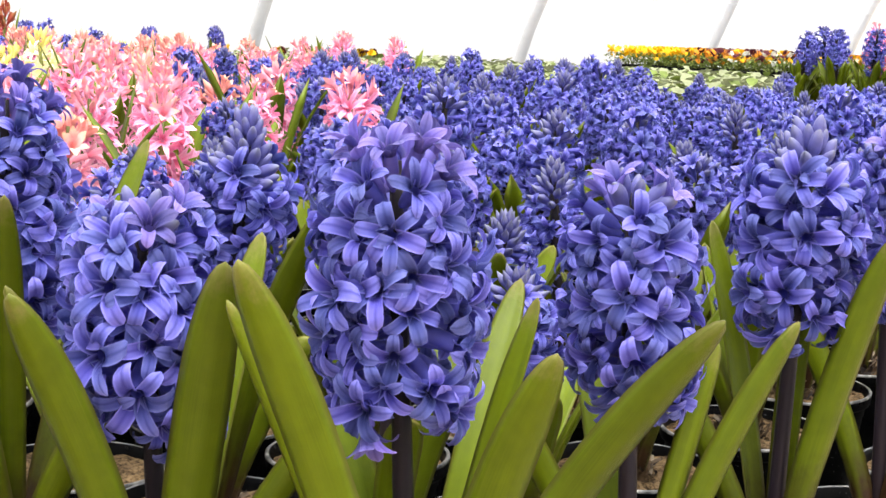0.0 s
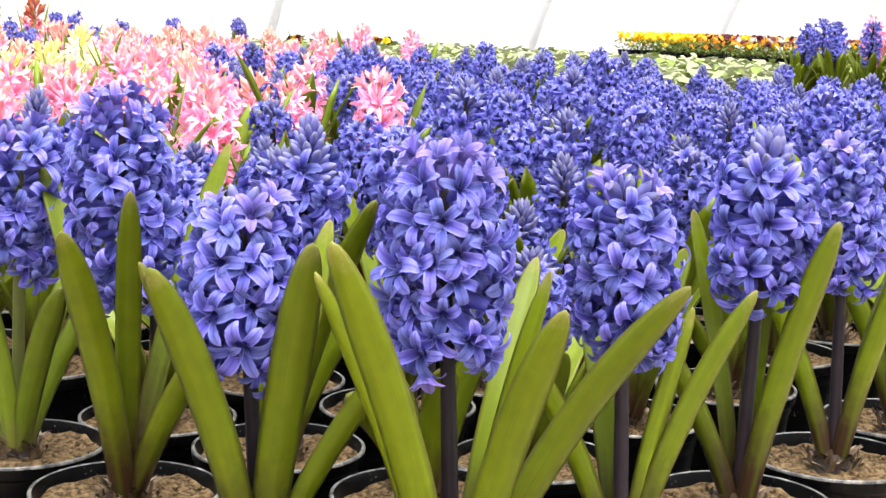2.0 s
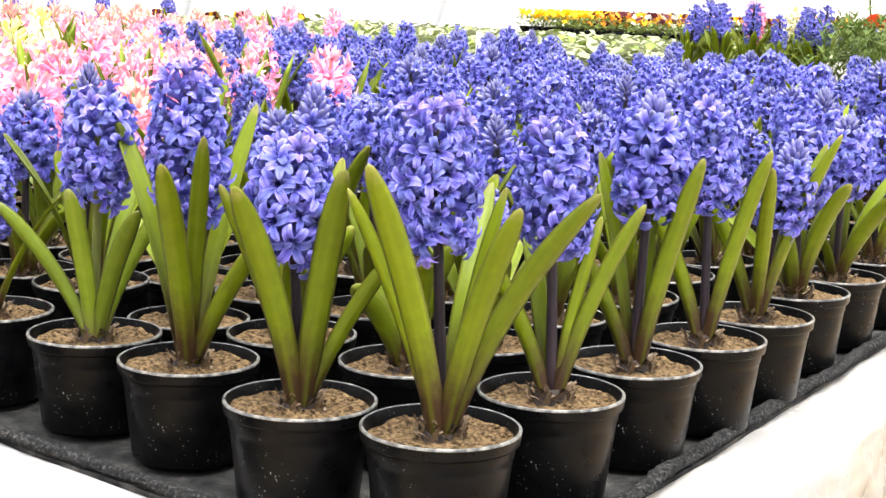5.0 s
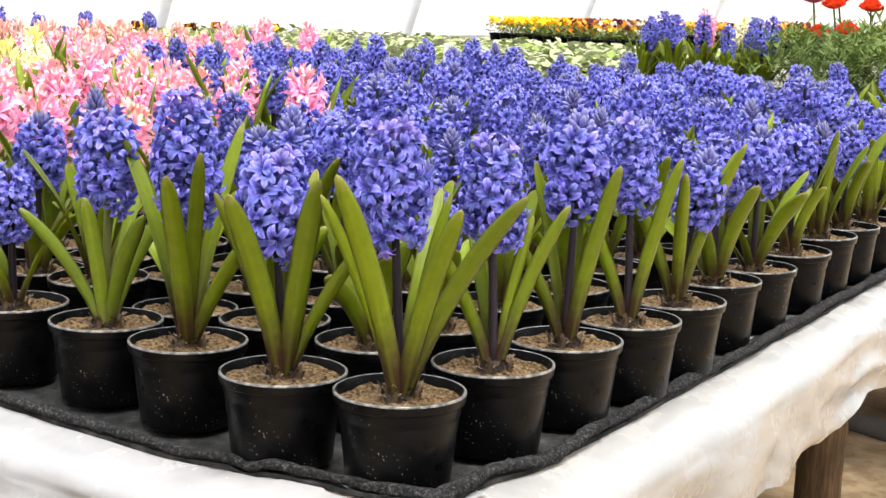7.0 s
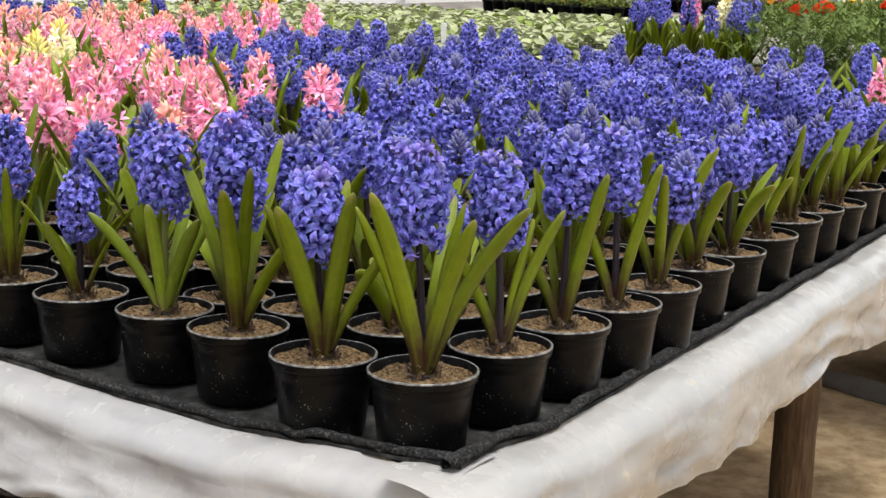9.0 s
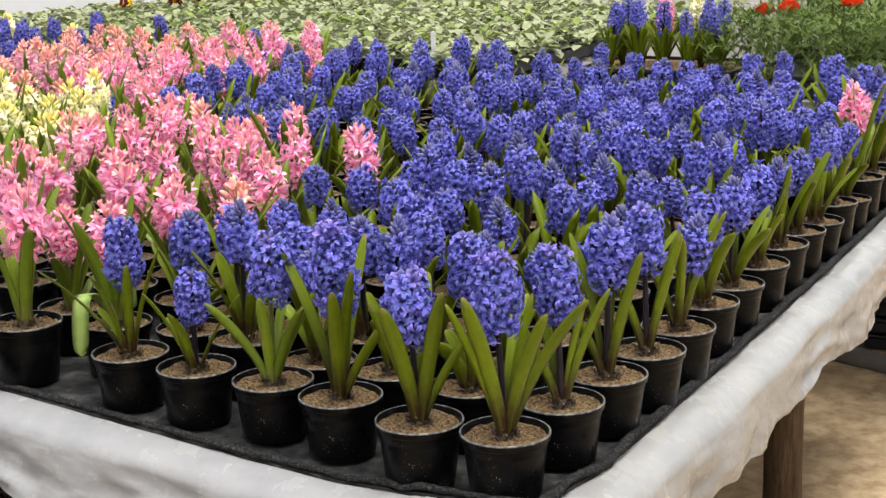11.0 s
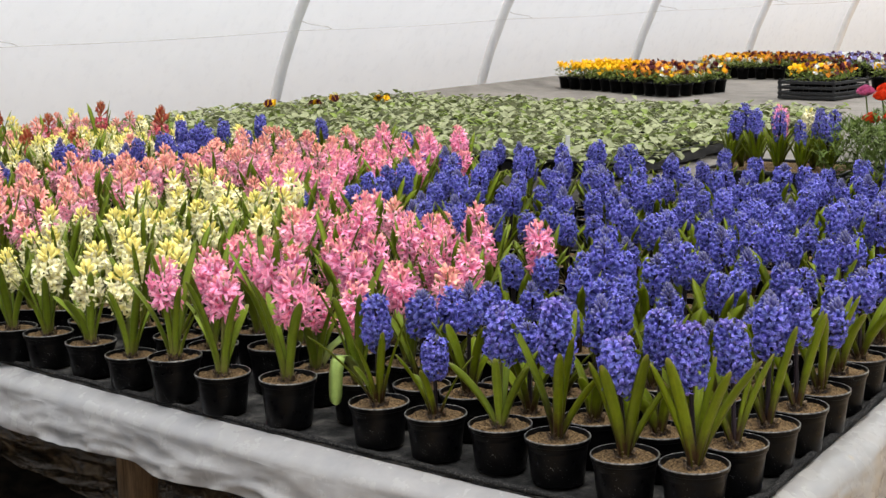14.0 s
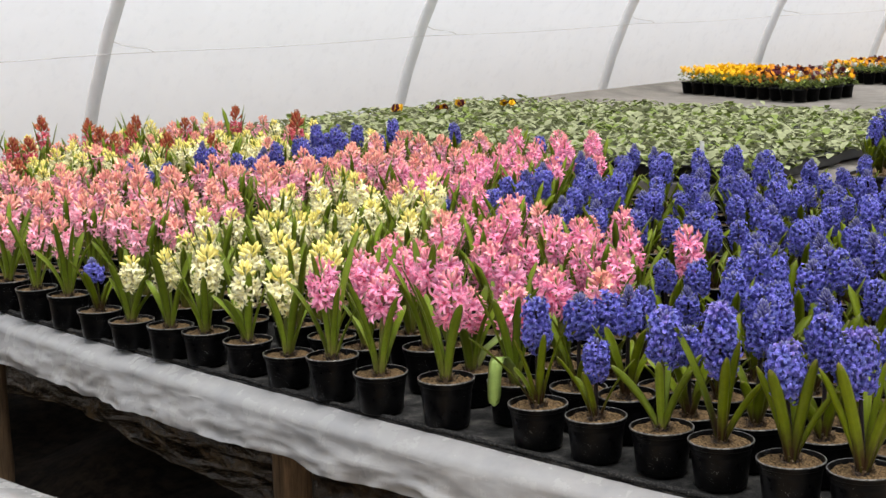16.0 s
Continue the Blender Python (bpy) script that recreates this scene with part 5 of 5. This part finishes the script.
def hyacinth_tray():
    b = Build()
    tray_into(b, 0.46, 0.34, 0.06)
    b.grid([[(-0.22 + 0.44 * i / 8, -0.16 + 0.32 * j / 6, 0.05 + 0.004 * wobble(i, j, 1)) for i in range(9)] for j in range(7)], False, 1)
    ob = new("planting_tray", b.mesh("planting_tray", [TRAY, SOIL]))
    ob.matrix_basis = pose(-1.09, 2.71, BACK_Z + 0.004, 0, 0, 6)
    tagged(ob, "black plastic tray of soil planted with hyacinths", "tray")
    spots = [(-0.17 + 0.085 * (i % 5) + rng.uniform(-0.022, 0.022), -0.10 + 0.10 * (i // 5) + rng.uniform(-0.025, 0.025)) for i in range(14)]
    spike = {}
    for k in ("blue", "pink", "cream"):
        root = new("tray_hyacinth")
        part("flower_spike", spike_mesh(k, 0.108, 0.204, 0.0285, 40, (0, 0), 0.08, False, True), root)
        bb = Build()
        for tip, w, arch in random_leaves(14, 0.08, 0.150, 0.060):
            leaf_into(bb, (0, 0, 0.0), tip, w, arch, False)
        tagged(part("foliage", bb.mesh("foliage", [LEAF]), root), kind="stuff")
        spike[k] = [tagged(root, {"blue": "violet-blue", "pink": "pink", "cream": "cream"}[k] + " hyacinth planted in a black tray", "flower", "tray hyacinths"), False]
    for i, (x, y) in enumerate(spots):
        k = "pink" if i == 7 else "cream" if i == 12 else "blue"
        m = pose(-1.09 + x, 2.71 + y, BACK_Z + 0.05, rng.uniform(-7, 7), rng.uniform(-7, 7), rng.uniform(0, 360)) @ Matrix.Scale(rng.uniform(0.88, 1.08), 4)
        if spike[k][1]:
            copy_thing(spike[k][0], m)
        else:
            spike[k][0].matrix_basis = m
            spike[k][1] = True


def ranunculus_tray():
    b = Build()
    tray_into(b, 0.56, 0.5, 0.06)
    for k, (x, y) in enumerate(((-0.54, 2.80), (0.05, 2.82), (-0.62, 3.33))):
        ob = new("planting_tray", b.mesh("planting_tray", [TRAY]))
        ob.matrix_basis = pose(x, y, BACK_Z + 0.004, 0, 0, 3)
        tagged(ob, "black plastic tray of bushy buttercup plants", "tray")
    b = Build()
    for _ in range(15000):
        x, y = rng.uniform(-0.93, 0.30), rng.uniform(2.54, 3.6)
        h = BACK_Z + 0.03 + rng.random() ** 0.7 * (0.18 + 0.06 * wobble(x, y, 0, 5))
        m = Matrix.Translation((x, y, h)) @ Matrix.Rotation(rng.uniform(0, 6.28), 4, 'Z') @ Matrix.Rotation(rng.uniform(-1.2, 0.3), 4, 'Y')
        l = rng.uniform(0.022, 0.048)
        b.add([(0, 0, 0), (l * 0.4, -l * 0.1, 0), (l, -l * 0.38, 0.002), (l * 0.55, 0, 0.001), (l * 1.2, 0, 0), (l, l * 0.38, 0.002), (l * 0.4, l * 0.1, 0)], [(0, 1, 3), (1, 2, 3), (3, 4, 0), (0, 3, 6), (6, 3, 5)], None, 0, m)
    tagged(new("feathery_foliage", b.mesh("feathery_foliage", [FERNY])), "feathery deep green foliage of buttercup plants", "foliage", kind="stuff")
    heads = [(-0.976, 3.1, 0.388), (-0.945, 3.2, 0.388), (-0.917, 3.1, 0.373), (-0.811, 3.1, 0.368), (-0.755, 3.1, 0.405), (-0.719, 3.12, 0.418), (-0.877, 3.1, 0.305), (-0.678, 3.1, 0.322), (-0.954, 3.1, 0.294), (-0.60, 3.2, 0.40), (-0.52, 3.1, 0.38), (-0.40, 3.15, 0.41)]
    for i, (x, y, z) in enumerate(heads):
        f = new("buttercup_flower")
        b = Build()
        b.tube([(0.02 * wobble(i, 0, 0), 0.01, BACK_Z + 0.05 - z), (0.01, 0, -0.1), (0, 0, -0.012)], 0.0028, 6)
        part("stalk", b.mesh("stalk", [FERNY]), f)
        b = Build()
        for ring in range(6):
            for k in range(8 - ring // 2):
                a = k * 6.283 / (8 - ring // 2) + ring * 0.4 + rng.uniform(-0.1, 0.1)
                rows = petal_rows(0.041 - 0.0040 * ring, 0.032 - 0.0020 * ring, -1.35, -0.12 + 0.17 * ring + rng.uniform(-0.08, 0.08), 5, 6)
                b.grid(rows, False, 0, Matrix.Translation((0, 0, -0.016 + 0.0036 * ring)) @ Matrix.Rotation(a, 4, 'Z'))
        part("bloom", b.mesh("bloom", [ROSE if i == 0 else SCARLET]), f)
        f.matrix_basis = pose(0.835 + 0.945 * (x - 0.835), -1.5 + 0.945 * (y + 1.5), 0.709 + 0.945 * (z - 0.709), rng.uniform(0, 16), rng.uniform(-4, 8))
        tagged(f, "pink ranunculus flower on a long stalk" if i == 0 else "scarlet ranunculus flower on a long stalk", "flower", "ranunculus flowers")


seedling_field()
pansies()
hyacinth_tray()
ranunculus_tray()


def plant_label(x, y, z, lean):
    b = Build()
    b.box((-0.008, -0.0006, 0), (0.008, 0.0006, 0.11), 0)
    ob = new("plant_label", b.mesh("plant_label", [LABEL]))
    ob.matrix_basis = pose(x, y, z, lean, 0, 35)
    tagged(ob, "white plastic plant label stuck among the plants", "label", "plant labels")


for x, y, z, lean in ((-3.42, 2.62, BACK_Z + 0.05, 4), (-1.86, 2.58, BACK_Z + 0.04, 12)):
    plant_label(x, y, z, lean)


def tray_stack():
    """Empty black trays piled on the ground under the back bench."""
    b = Build()
    tray_into(b, 0.5, 0.34, 0.05)
    me = b.mesh("empty_tray", [TRAY])
    for k in range(6):
        ob = new("empty_tray", me)
        ob.matrix_basis = pose(-0.42 + rng.uniform(-0.012, 0.012), 3.38 + rng.uniform(-0.012, 0.012), -0.775 + 0.0515 * k, 0, 0, 12 + rng.uniform(-2, 2))
        tagged(ob, "empty black plastic tray in a pile on the ground", "tray", "piled empty trays")


tray_stack()


def felt_roll():
    b = Build()
    rows = []
    for i in range(31):
        s = i / 30
        c = Vector((-0.95 + 0.75 * s, 3.12 - 0.20 * s + 0.03 * wobble(s * 3, 0, 1), -0.765))
        rows.append([c + Vector((0, 0.05 * math.cos(a) * (1 + 0.3 * wobble(s * 5, a, 2)), 0.028 * math.sin(a) * (1 + 0.35 * wobble(s * 6, a, 0)))) for a in (2 * math.pi * j / 12 for j in range(12))])
    b.grid(rows, True)
    tagged(new("felt_strip", b.mesh("felt_strip", [MAT_GREY])), "rolled strip of grey felt on the ground", "felt")


felt_roll()
